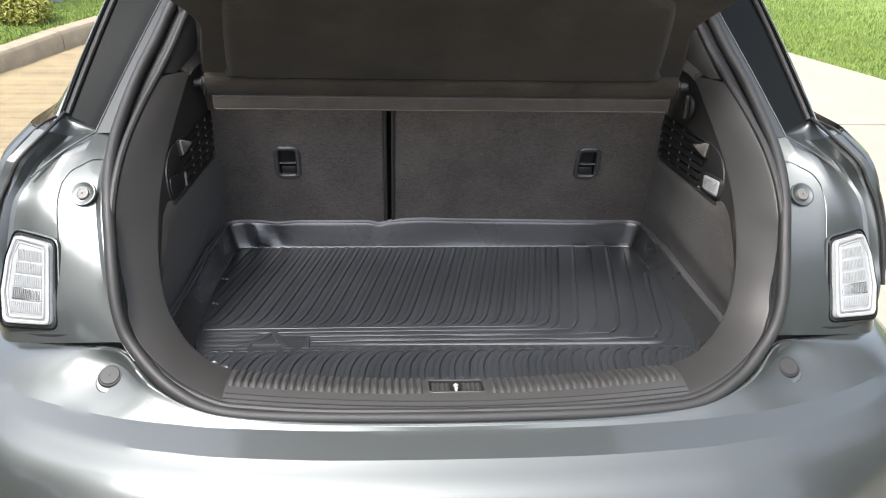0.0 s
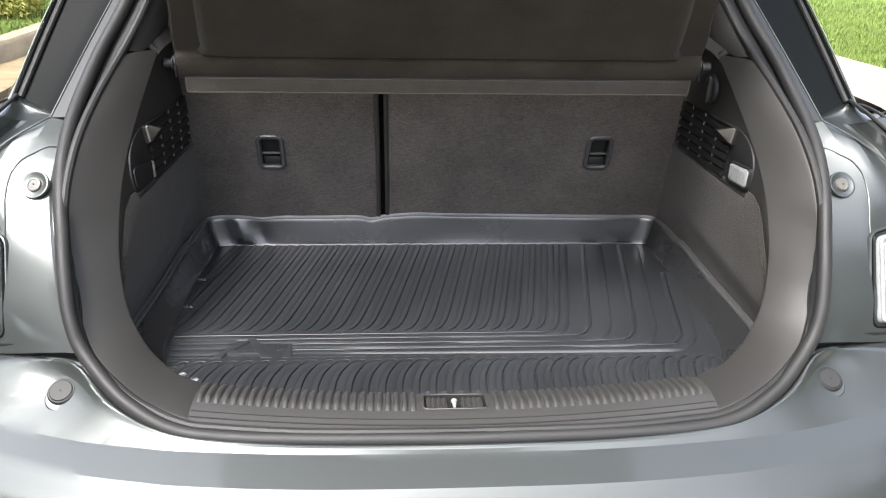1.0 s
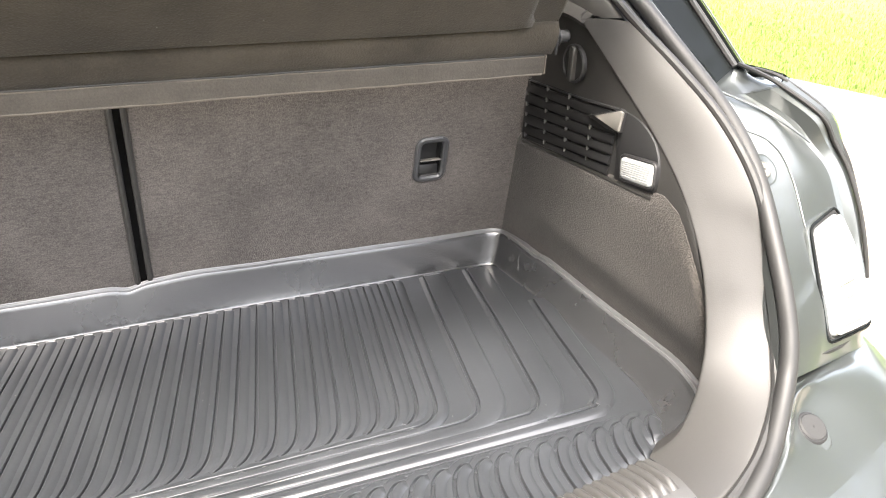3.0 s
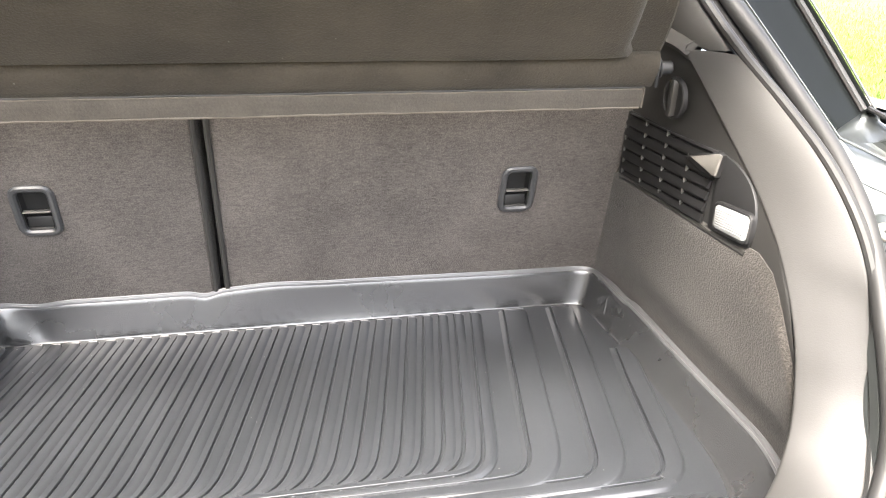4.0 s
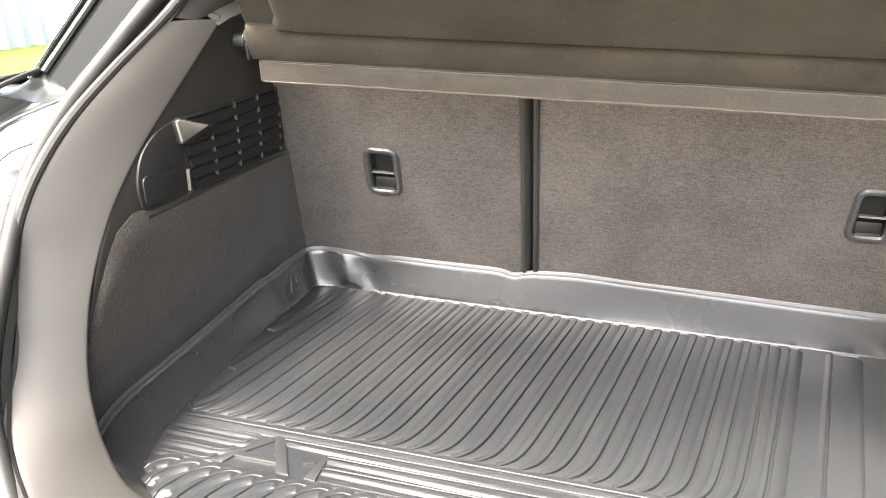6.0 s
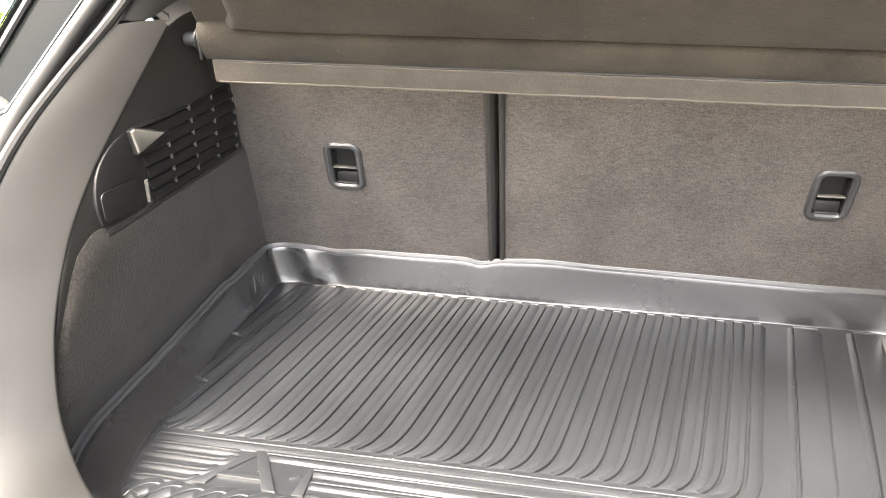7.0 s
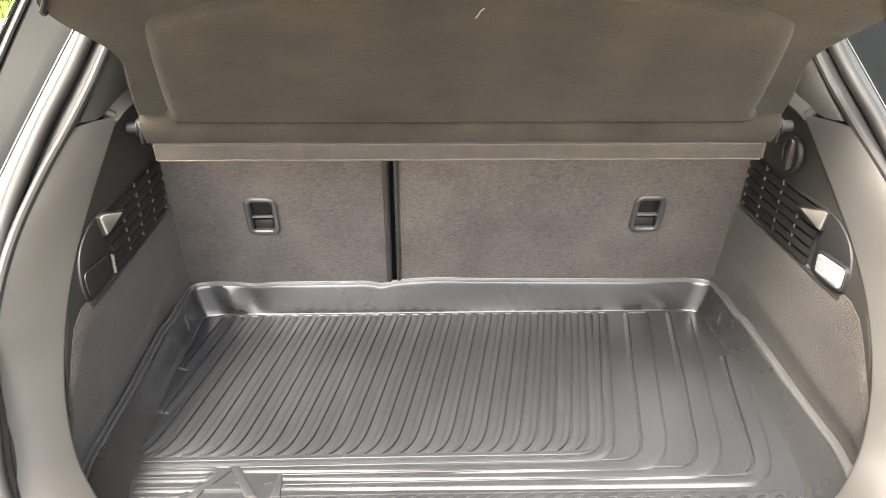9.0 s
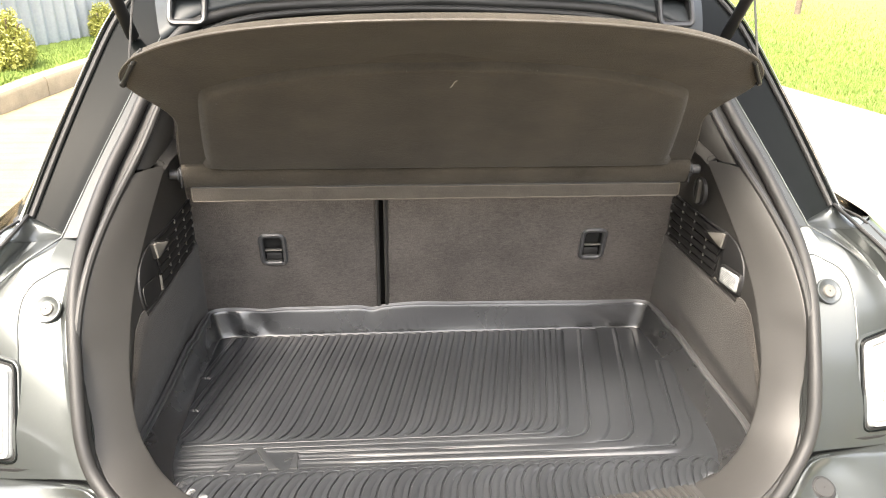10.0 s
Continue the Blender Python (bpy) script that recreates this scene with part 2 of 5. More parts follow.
def box(lo, hi, edge=0.002, m=None):
    """A block with rounded edges between two corners."""
    bm = bmesh.new()
    bmesh.ops.create_cube(bm, size=1.0)
    lo, hi = Vector(lo), Vector(hi)
    for v in bm.verts:
        v.co = Vector([(lo[k] + hi[k]) / 2 + v.co[k] * (hi[k] - lo[k]) for k in range(3)])
    bmesh.ops.bevel(bm, geom=list(bm.edges), offset=edge, segments=2, affect="EDGES", profile=0.5)
    if m is not None:
        bm.transform(m)
    return bm


def rod(a, b, r, n=12, edge=0.0):
    """A round bar from a to b, its ends slightly rounded."""
    a, b = Vector(a), Vector(b)
    t = (b - a).normalized()
    s = t.orthogonal().normalized()
    h = t.cross(s)
    edge = edge or 0.25 * r
    rings = []
    for p, q in ((a, r - edge), (a + t * edge, r), (b - t * edge, r), (b, r - edge)):
        rings.append([p + q * (math.cos(2 * math.pi * k / n) * s + math.sin(2 * math.pi * k / n) * h) for k in range(n)])
    v, f = grid(rings, closed=True)
    return v, f + [tuple(range(n)), tuple(range(3 * n, 4 * n))]


def joined(*pieces):
    verts, faces = [], []
    for v, f in pieces:
        k = len(verts)
        verts += list(v)
        faces += [tuple(i + k for i in q) for q in f]
    return verts, faces


def lerp(x, table):
    """Linear interpolation in a table of (x, value)."""
    if x <= table[0][0]:
        return table[0][1]
    for (a, p), (b, q) in zip(table, table[1:]):
        if x <= b:
            return p + (q - p) * (x - a) / (b - a)
    return table[-1][1]


def clamp(x, lo=0.0, hi=1.0):
    return min(max(x, lo), hi)

# ---- the ground and what lies round the car ----
GRASS_SOIL = material("turf", (0.120, 0.165, 0.035), 0.9, 0, (0.070, 0.105, 0.022), 1.6, 14, 0.6, 0.02, spec=0.2)
BLADE = material("grass_blade", (0.130, 0.182, 0.034), 0.7, 0, (0.072, 0.108, 0.022), 1.6, 14, 0.0, spec=0.3)
PAVE_BED = material("tan_concrete", (0.215, 0.168, 0.092), 0.9, 0, (0.110, 0.086, 0.047), 6, 90, 0.6, 0.004, streak=(.5, 14, 1, 0.9))
CONCRETE = material("concrete", (0.215, 0.190, 0.150), 0.85, 0, (0.165, 0.146, 0.114), 4, 150, 0.4, 0.001)
KERB = material("kerb_stone", (0.27, 0.228, 0.160), 0.9, 0, (0.14, 0.118, 0.082), 9, 140, 0.6, 0.003)
FENCE = material("painted_sheet", (0.34, 0.37, 0.41), 0.4, 0.2, (0.25, 0.28, 0.32), 3, 50, 0.05)
SHRUB = material("shrub_leaf", (0.13, 0.15, 0.03), 0.6, 0, (0.06, 0.08, 0.015), 6, 40, 0.0)
YELLOW_LEAF = material("yellow_leaf", (0.30, 0.29, 0.05), 0.6, 0, (0.15, 0.17, 0.03), 5, 30, 0.0)
BARK = material("bark", (0.16, 0.12, 0.09), 0.9, 0, (0.08, 0.06, 0.05), 12, 60, 0.8, 0.01)

g = part("ground", grid([[V(x, y, -0.01) for x in (-400, -40, 0, 40, 400)] for y in (-400, -40, 0, 40, 400)]), GRASS_SOIL, smooth=0)
tagged(g, "green turf ground reaching the horizon", "ground", kind="structure")


def kerb_x(y):
    """Where the kerb's face stands."""
    return -3.95 + 0.27 * y


def path_x(y):
    """Where the concrete ends at the grass."""
    return 5.2 - 0.39 * y


road = part("road", grid([[V(kerb_x(y), y, 0.0), V(1.3, y, 0.0)] for y in (-9, -4, 0, 4, 7.5)]), PAVE_BED, smooth=0)
tagged(road, "sandy tan ribbed concrete drive under the car", "road", kind="structure")
for i, (y0, y1) in enumerate(((-9, -5.1), (-5.09, -1.15), (-1.14, 2.83), (2.85, 6.8), (6.81, 10.5))):
    ob = part("pavement", prism([(1.31, y0), (path_x(y0), y0), (path_x(y1), y1), (1.31, y1)], lambda u, v, w: V(u, v, w), -0.08, 0.012, 0.01), CONCRETE, smooth=30)
    tagged(ob, "pale concrete slab beside the grass", "pavement", kind="structure")

# ---- the car: shared lines of its tail, right half, from the sill up ----
SEAL = [(0, -0.738, 0.689), (0.20, -0.736, 0.691), (0.326, -0.731, 0.695), (0.393, -0.722, 0.703), (0.445, -0.700, 0.720), (0.485, -0.674, 0.741),
        (0.530, -0.634, 0.780), (0.546, -0.610, 0.818), (0.556, -0.579, 0.860), (0.568, -0.541, 0.900), (0.580, -0.496, 0.940), (0.589, -0.440, 0.980),
        (0.593, -0.373, 1.020), (0.590, -0.300, 1.060), (0.580, -0.232, 1.102), (0.561, -0.163, 1.150), (0.542, -0.100, 1.200), (0.508, -0.015, 1.272),
        (0.45, 0.035, 1.312), (0.31, 0.062, 1.335), (0.0, 0.075, 1.346)]
TRIM_OUT = [(0.373, -0.703, 0.711), (0.430, -0.685, 0.725), (0.468, -0.664, 0.742), (0.510, -0.630, 0.765), (0.532, -0.600, 0.788), (0.5465, -0.571, 0.820),
            (0.555, -0.545, 0.860), (0.560, -0.522, 0.900), (0.562, -0.499, 0.940), (0.562, -0.459, 0.980), (0.559, -0.400, 1.020), (0.550, -0.322, 1.060), (0.535, -0.250, 1.098)]
RIDGE = [(0.376, -0.606, 0.700), (0.412, -0.603, 0.718), (0.450, -0.579, 0.740), (0.473, -0.558, 0.765), (0.487, -0.541, 0.787), (0.497, -0.520, 0.820),
         (0.503, -0.495, 0.860), (0.506, -0.463, 0.900), (0.508, -0.422, 0.940), (0.509, -0.364, 0.980), (0.506, -0.298, 1.020), (0.500, -0.236, 1.060), (0.494, -0.186, 1.094)]

car = thing("car", "dark grey metallic hatchback with its tailgate raised", "car")


def both(build):
    """Runs a builder for the right (1) and the left (-1) side."""
    for s in (1, -1):
        build(s)


def side(s, rows):
    return rows if s > 0 else mirrored(rows)


# bumper: a sloping deck, a ledge and the face below, with creases between them
BUMPER = [  # seal edge, crest, foot of the crest, upper crease, lower crease, face
    [(0, -0.728, 0.684), (0, -0.750, 0.704), (0, -0.757, 0.702), (0, -0.764, 0.700), (0, -0.815, 0.690), (0, -0.875, 0.658), (0, -0.920, 0.585), (0, -0.913, 0.450), (0, -0.800, 0.300)],
    [(0.2, -0.726, 0.686), (0.2, -0.748, 0.706), (0.2, -0.753, 0.704), (0.205, -0.760, 0.700), (0.205, -0.812, 0.690), (0.205, -0.871, 0.658), (0.21, -0.916, 0.585), (0.21, -0.908, 0.450), (0.21, -0.800, 0.300)],
    [(0.335, -0.720, 0.690), (0.34, -0.735, 0.708), (0.345, -0.742, 0.705), (0.36, -0.749, 0.700), (0.355, -0.801, 0.690), (0.36, -0.861, 0.658), (0.37, -0.906, 0.585), (0.375, -0.898, 0.450), (0.37, -0.790, 0.300)],
    [(0.405, -0.708, 0.700), (0.415, -0.720, 0.717), (0.418, -0.726, 0.714), (0.43, -0.740, 0.700), (0.42, -0.791, 0.690), (0.43, -0.851, 0.658), (0.45, -0.894, 0.585), (0.46, -0.886, 0.450), (0.45, -0.780, 0.300)],
    [(0.465, -0.680, 0.722), (0.485, -0.684, 0.737), (0.491, -0.694, 0.727), (0.515, -0.724, 0.700), (0.505, -0.774, 0.690), (0.515, -0.834, 0.658), (0.55, -0.872, 0.585), (0.56, -0.860, 0.450), (0.54, -0.750, 0.300)],
    [(0.51, -0.648, 0.748), (0.543, -0.634, 0.762), (0.552, -0.644, 0.736), (0.597, -0.700, 0.701), (0.595, -0.745, 0.690), (0.605, -0.802, 0.657), (0.64, -0.831, 0.575), (0.655, -0.823, 0.450), (0.63, -0.710, 0.300)],
    [(0.55, -0.610, 0.752), (0.62, -0.608, 0.752), (0.64, -0.628, 0.738), (0.69, -0.665, 0.703), (0.692, -0.703, 0.691), (0.705, -0.757, 0.656), (0.735, -0.778, 0.568), (0.745, -0.768, 0.450), (0.715, -0.660, 0.300)],
    [(0.66, -0.565, 0.735), (0.71, -0.578, 0.737), (0.735, -0.592, 0.728), (0.764, -0.617, 0.704), (0.77, -0.633, 0.695), (0.785, -0.679, 0.655), (0.805, -0.687, 0.560), (0.815, -0.678, 0.450), (0.785, -0.580, 0.300)],
    [(0.745, -0.500, 0.722), (0.782, -0.505, 0.722), (0.8, -0.510, 0.716), (0.826, -0.515, 0.698), (0.834, -0.518, 0.690), (0.845, -0.518, 0.655), (0.858, -0.500, 0.560), (0.86, -0.490, 0.450), (0.83, -0.460, 0.300)],
    [(0.79, -0.300, 0.716), (0.822, -0.300, 0.715), (0.835, -0.300, 0.710), (0.848, -0.300, 0.695), (0.853, -0.300, 0.689), (0.86, -0.300, 0.655), (0.868, -0.300, 0.560), (0.868, -0.300, 0.450), (0.84, -0.300, 0.300)],
]
rows = [[Vector(p) for p in r] for r in BUMPER]
full = [[V(-p.x, p.y, p.z) for p in r] for r in rows[:0:-1]] + rows


def bumper_net():
    """Each stretch between creases is smooth by itself."""
    net = []
    for r in full:
        line = curve(r[:4], 5)[:-1] + curve(r[3:5], 5)[:-1] + curve(r[4:], 6)
        net.append(line)
    return [[curve([r[j] for r in net], 5)[i] for j in range(len(net[0]))] for i in range((len(net) - 1) * 5 + 1)]


bumper = part("bumper", thick(bumper_net(), (0, 0.012, -0.006)), PAINT, car, "glossy grey painted rear bumper", smooth=13)

# quarter panels beside the opening
QUARTER = [  # seal edge, flange, crease, ridge, channel, rail, groove, shoulder, side, side
    [(0.530, -0.622, 0.770), (0.560, -0.612, 0.765), (0.610, -0.594, 0.752), (0.660, -0.580, 0.742), (0.710, -0.567, 0.735), (0.755, -0.553, 0.728), (0.785, -0.515, 0.722), (0.803, -0.460, 0.718), (0.830, -0.200, 0.712), (0.830, 0.100, 0.710)],
    [(0.535, -0.590, 0.800), (0.570, -0.578, 0.800), (0.615, -0.562, 0.800), (0.664, -0.548, 0.800), (0.712, -0.534, 0.800), (0.756, -0.515, 0.800), (0.784, -0.505, 0.800), (0.805, -0.420, 0.800), (0.832, -0.200, 0.800), (0.840, 0.100, 0.800)],
    [(0.545, -0.560, 0.840), (0.585, -0.538, 0.840), (0.625, -0.526, 0.840), (0.667, -0.518, 0.840), (0.712, -0.503, 0.840), (0.756, -0.485, 0.840), (0.780, -0.492, 0.840), (0.810, -0.435, 0.840), (0.836, -0.200, 0.840), (0.845, 0.100, 0.840)],
    [(0.560, -0.515, 0.890), (0.603, -0.482, 0.890), (0.635, -0.482, 0.890), (0.668, -0.482, 0.890), (0.712, -0.470, 0.890), (0.750, -0.460, 0.890), (0.775, -0.470, 0.890), (0.806, -0.420, 0.890), (0.832, -0.200, 0.890), (0.842, 0.100, 0.890)],
    [(0.572, -0.465, 0.935), (0.616, -0.428, 0.935), (0.640, -0.432, 0.935), (0.676, -0.439, 0.935), (0.704, -0.440, 0.935), (0.742, -0.436, 0.935), (0.766, -0.444, 0.935), (0.797, -0.402, 0.935), (0.824, -0.200, 0.935), (0.830, 0.100, 0.935)],
    [(0.580, -0.412, 0.968), (0.618, -0.384, 0.968), (0.637, -0.392, 0.968), (0.670, -0.404, 0.968), (0.692, -0.408, 0.970), (0.727, -0.407, 0.963), (0.751, -0.423, 0.969), (0.790, -0.391, 0.971), (0.810, -0.190, 0.968), (0.815, 0.100, 0.968)],
    [(0.583, -0.362, 0.995), (0.617, -0.344, 0.995), (0.633, -0.352, 0.995), (0.648, -0.362, 0.997), (0.676, -0.366, 1.000), (0.712, -0.376, 0.988), (0.733, -0.408, 1.001), (0.773, -0.374, 1.006), (0.792, -0.180, 0.995), (0.798, 0.100, 0.995)],
    [(0.584, -0.318, 1.018), (0.614, -0.308, 1.018), (0.626, -0.316, 1.018), (0.638, -0.324, 1.018), (0.654, -0.316, 1.014), (0.688, -0.318, 1.010), (0.703, -0.358, 1.030), (0.748, -0.322, 1.035), (0.770, -0.150, 1.020), (0.780, 0.100, 1.015)],
]


def quarter(s):
    """A plate beside the seal and the shoulder beyond it meet in a crease."""
    lines = []
    for r in QUARTER:
        r = [Vector(p) for p in r]
        plate = [r[0].lerp(r[1], k / 4) for k in range(4)] + [r[1].lerp(r[3], k / 6) for k in range(6)]
        lines.append(plate + curve(r[3:], 4))
    rows = [[curve([l[j] for l in lines], 5)[i] for j in range(len(lines[0]))] for i in range((len(lines) - 1) * 5 + 1)]
    q = part("quarter_panel", thick(side(s, rows), (0, 0.006, 0)), PAINT, car, "glossy grey painted quarter panel", smooth=12)
    path = [r[10] for r in rows[8:25]] + [rows[26][10].lerp(rows[26][9], .5), rows[27][8], rows[28][6], rows[28][3], rows[28][1]]
    part("crease", sweep([V(s * p.x, p.y - .0010, p.z) for p in curve(path, 2)], circle(.0011, 8)), PAINT, q)
    ridge = curve([V(.638, -.323, 1.019), V(.655, -.345, 1.012), V(.678, -.369, 1.0015), V(.704, -.396, .984), V(.724, -.414, .968)], 5)
    part("shoulder_ridge", sweep([V(s * p.x, p.y, p.z) for p in ridge], circle(.0017, 8)), PAINT, q)
    # valley between the ridge and the gutter, rising to the foot of the gloss strip
    low, high = [Vector(p) for p in QUARTER[-1][3:8]], [Vector(p) for p in PILLAR[0][1:6]]
    fill = [[a.lerp(b, k / 3) + V(0, .002 + .010 * math.sin(math.pi * k / 3) * (i == 1 or i == 2), -.004 * math.sin(math.pi * k / 3)) for i, (a, b) in enumerate(zip(low, high))] for k in range(0, 4)]
    part("shoulder_fill", thick(side(s, sheet(fill, 3, 4)), (0, .02, -.01)), PAINT, q, "painted valley at the foot of the pillar", smooth=40)
    part("shoulder_backing", box((min(s * .60, s * .74), -.27, .96), (max(s * .60, s * .74), -.20, 1.03), .01), CHASSIS, q)



# pillars: painted flange, gloss black strip and outer rail, from the shoulder to the roof
PILLAR = [  # seal edge, flange edge, recess, strip outer edge, rail, side
    [(0.584, -0.318, 1.018), (0.637, -0.323, 1.018), (0.640, -0.306, 1.020), (0.702, -0.275, 1.037), (0.711, -0.290, 1.032), (0.725, -0.270, 1.021)],
    [(0.570, -0.212, 1.100), (0.605, -0.217, 1.100), (0.608, -0.198, 1.102), (0.681, -0.174, 1.120), (0.690, -0.188, 1.118), (0.705, -0.170, 1.099)],
    [(0.541, -0.100, 1.190), (0.566, -0.105, 1.190), (0.569, -0.092, 1.192), (0.654, -0.064, 1.211), (0.663, -0.075, 1.209), (0.675, -0.061, 1.190)],
    [(0.500, 0.010, 1.285), (0.520, 0.005, 1.285), (0.524, 0.015, 1.287), (0.620, 0.056, 1.307), (0.629, 0.045, 1.307), (0.640, 0.060, 1.290)],
    [(0.460, 0.090, 1.345), (0.478, 0.085, 1.345), (0.482, 0.095, 1.347), (0.579, 0.141, 1.367), (0.589, 0.131, 1.368), (0.600, 0.150, 1.350)],
]


def pillar(s):
    def strip(cols, off, nv):
        rows = sheet([[Vector(r[c]) for c in cols] for r in PILLAR], 6, nv)
        return thick(side(s, rows), off)
    p = part("pillar", strip((0, 1), (0, .004, -.003), 2), SHADED_PAINT, car, "grey painted rear pillar flange", smooth=40)
    part("gloss_strip", strip((1, 2, 3), (0, .004, -.003), 3), PAINT_DARK, p, "gloss black pillar strip", smooth=40)
    part("outer_rail", strip((3, 4, 5), (0, .006, -.002), 3), PAINT_DARK, p, smooth=40)
    # Thin beads of brighter paint stand in for highlights along two edges.
    for c, off, r, m in ((1, (.0005, -.001, .0005), .0012, PAINT), (4, (.001, -.002, .001), .0015, PAINT)):
        edge = curve([Vector(q[c]) + Vector(off) for q in PILLAR], 6)
        part("edge_highlight", sweep([V(s * v.x, v.y, v.z) for v in edge], circle(r, 8)), m, p)
    line = curve([Vector(r[3]) + V(-.004, -.004, .001) for r in PILLAR], 6)
    part("rubber_strip", sweep([V(s * v.x, v.y, v.z) for v in line], circle(.005, 8)), RUBBER, p)


both(quarter)
both(pillar)

# weather strip all round the opening: a bulb and an inner lip
SEAL_IN = [(0, -0.7255, 0.7045), (0.20, -0.7235, 0.706), (0.326, -0.7135, 0.7085), (0.376, -0.706, 0.712)] + TRIM_OUT[1:] + [
    (0.517, -0.190, 1.140), (0.499, -0.120, 1.192), (0.466, -0.035, 1.262), (0.415, 0.012, 1.298), (0.29, 0.040, 1.320), (0.0, 0.054, 1.331)]
half, half_in = curve(SEAL, 6), curve(SEAL_IN, 6)


def round_trip(line):
    return [V(-p.x, p.y, p.z) for p in line[:0:-1]] + line[:-1]


def beside(p, k):
    """A point of the outer line moved towards the inner one."""
    i = half.index(p)
    d = V(0, 0, 0)
    for c in half[max(i - 9, 0):i + 10]:
        d += (min(half_in, key=lambda q: (q - c).length) - c).normalized()
    return p + d.normalized() * k


opening = V(0, -0.62, 0.78).normalized()
seal = part("weatherstrip", sweep(round_trip([beside(p, .0095) + V(0, -.004, .004) for p in half]), circle(.0105, 12), True, opening), RUBBER, car, "black rubber weatherstrip round the opening")
part("inner_lip", sweep(round_trip([p + V(.003, -.002, .002) if p.x > .01 else p for p in half_in]), circle(.0065, 10), True, opening), RUBBER, seal)
part("seal_web", grid([[beside(p, .004) + V(0, .004, -.004) for p in half], [min(half_in, key=lambda c: (c - p).length) + V(0, .006, -.004) for p in half]]), RUBBER, seal)
part("seal_web", grid(mirrored([[beside(p, .004) + V(0, .004, -.004) for p in half], [min(half_in, key=lambda c: (c - p).length) + V(0, .006, -.004) for p in half]])), RUBBER, seal)
part("flange", sweep(round_trip([beside(p, .002) + V(0, .012, -.007) for p in half]), [(-.010, -.008), (.010, -.008), (.010, .004), (-.010, .004)], True, opening), PAINT, seal)


# surround trims between the boot and the seal
def surround(s):
    rows = []
    for r, t in zip(RIDGE, TRIM_OUT):
        r, t = Vector(r), Vector(t)
        w = (t - r).length
        n = V(0, -.55, .83)
        rows.append([r + V(.034, .030, -.012), r + V(.006, .007, -.001), r + V(0, .001, 0), r.lerp(t, .05) + n * .018 * w, r.lerp(t, .2) + n * .040 * w, r.lerp(t, .5) + n * .065 * w, r.lerp(t, .85) + n * .050 * w, t, t + V(.006, .012, -.012)])
    net = sheet(rows, 6, 3)
    return part("surround_trim", grid(side(s, net)), TRIM, car, "smooth dark grey plastic opening surround", smooth=60)


both(surround)

# sill plate with its ribs and the latch

def sill_point(x, t):
    """t from 0 at the inner edge to 1 at the seal."""
    b = (x / 0.375) ** 2
    y = (-0.626 + 0.020 * b) * (1 - t) + (-0.722 + 0.019 * b) * t
    z = (0.690 + 0.010 * b) * (1 - t) + (0.703 + 0.008 * b) * t + 0.010 * math.sin(math.pi * clamp(t))
    return V(x, y, z)


def sill_rows(x0, x1, n, ts):
    return [[sill_point(x0 + (x1 - x0) * i / n, t) for t in ts] for i in range(n + 1)]


TS = [-.02, 0, .05, .15, .3, .5, .7, .85, .95, 1.0]
LX0, LX1 = -0.0475, 0.0415
sill = part("sill_trim", joined(thick(sill_rows(-.374, LX0, 16, TS), (0, 0, -.02)), thick(sill_rows(LX1, .374, 16, TS), (0, 0, -.02)),
                                thick(sill_rows(LX0, LX1, 6, [-.02, 0, .03, .06]), (0, 0, -.02)), thick(sill_rows(LX0, LX1, 6, [.56, .62, .7, .85, .95, 1.0]), (0, 0, -.02))),
            SILL_PLASTIC, car, "ribbed dark grey plastic loading sill", smooth=50)


def sill_rib(x):
    rows = []
    for k in range(10):
        t = -.015 + .625 * k / 9
        p = sill_point(x, t)
        h = .0056 * min(1, (9 - k) / 1.6 + .05) * (.75 if k == 0 else 1)
        rows.append([p + V(dx, 0, dz * h - .0006) for dx, dz in ((-.0046, 0), (-.0034, .70), (0, 1), (.0034, .70), (.0046, 0))])
    return grid(rows)


x = -0.366
while x < 0.368:
    if not LX0 - .010 < x < LX1 + .010:
        part("rib", sill_rib(x), SILL_PLASTIC, sill, smooth=60)
    x += 0.0121

# Thin black beads paint in the shade of two grooves.
for t, r in ((.79, .0008), (.90, .0011)):
    part("groove", sweep([sill_point(-.372 + .744 * k / 40, t) + V(0, 0, .0002) for k in range(41)], circle(r, 6)), BLACK, sill)
# latch pocket: a rounded thin frame, two sunken ribbed covers and the striker in its dark hole
pocket_at = lambda u, v, w: sill_point(u - .003, (v + .030) / .0966) + V(0, 0, w)
# Black sheet puts the latch pocket's shade into colour.
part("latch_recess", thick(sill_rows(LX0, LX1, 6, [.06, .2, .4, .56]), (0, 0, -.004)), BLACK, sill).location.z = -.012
part("latch_frame", bezel(rounded(.0935, .0525, .008), pocket_at, .0026, -.008, .0014, .0008), SILL_PLASTIC, sill)
for x0, x1 in ((LX0 + .0035, -.0140), (.0072, LX1 - .0035)):
    cover = part("latch_cover", thick(sill_rows(x0, x1, 6, [.115, .2, .3, .4, .525]), (0, 0, -.008)), SILL_PLASTIC, sill, smooth=50)
    cover.location.z = -.0035
    for k in range(4):
        xx = x0 + (x1 - x0) * (k + .5) / 4
        part("cover_rib", grid([[sill_point(xx, t) + V(d, 0, h) for d, h in ((-.0028, 0), (-.0012, .0020), (.0012, .0020), (.0028, 0))] for t in (.13, .2, .3, .4, .51)]), SILL_PLASTIC, cover)
foot_at, head_at = sill_point(-.0035, .51) + V(0, 0, -.008), sill_point(-.0035, .27) + V(0, 0, -.001)
part("striker", joined(rod(foot_at, head_at, .0026), rod(foot_at.lerp(head_at, .55), foot_at.lerp(head_at, .85), .0036, 12, .001), rod(foot_at.lerp(head_at, .80), head_at, .0050, 14, .002)), LENS, sill, "pale latch striker")
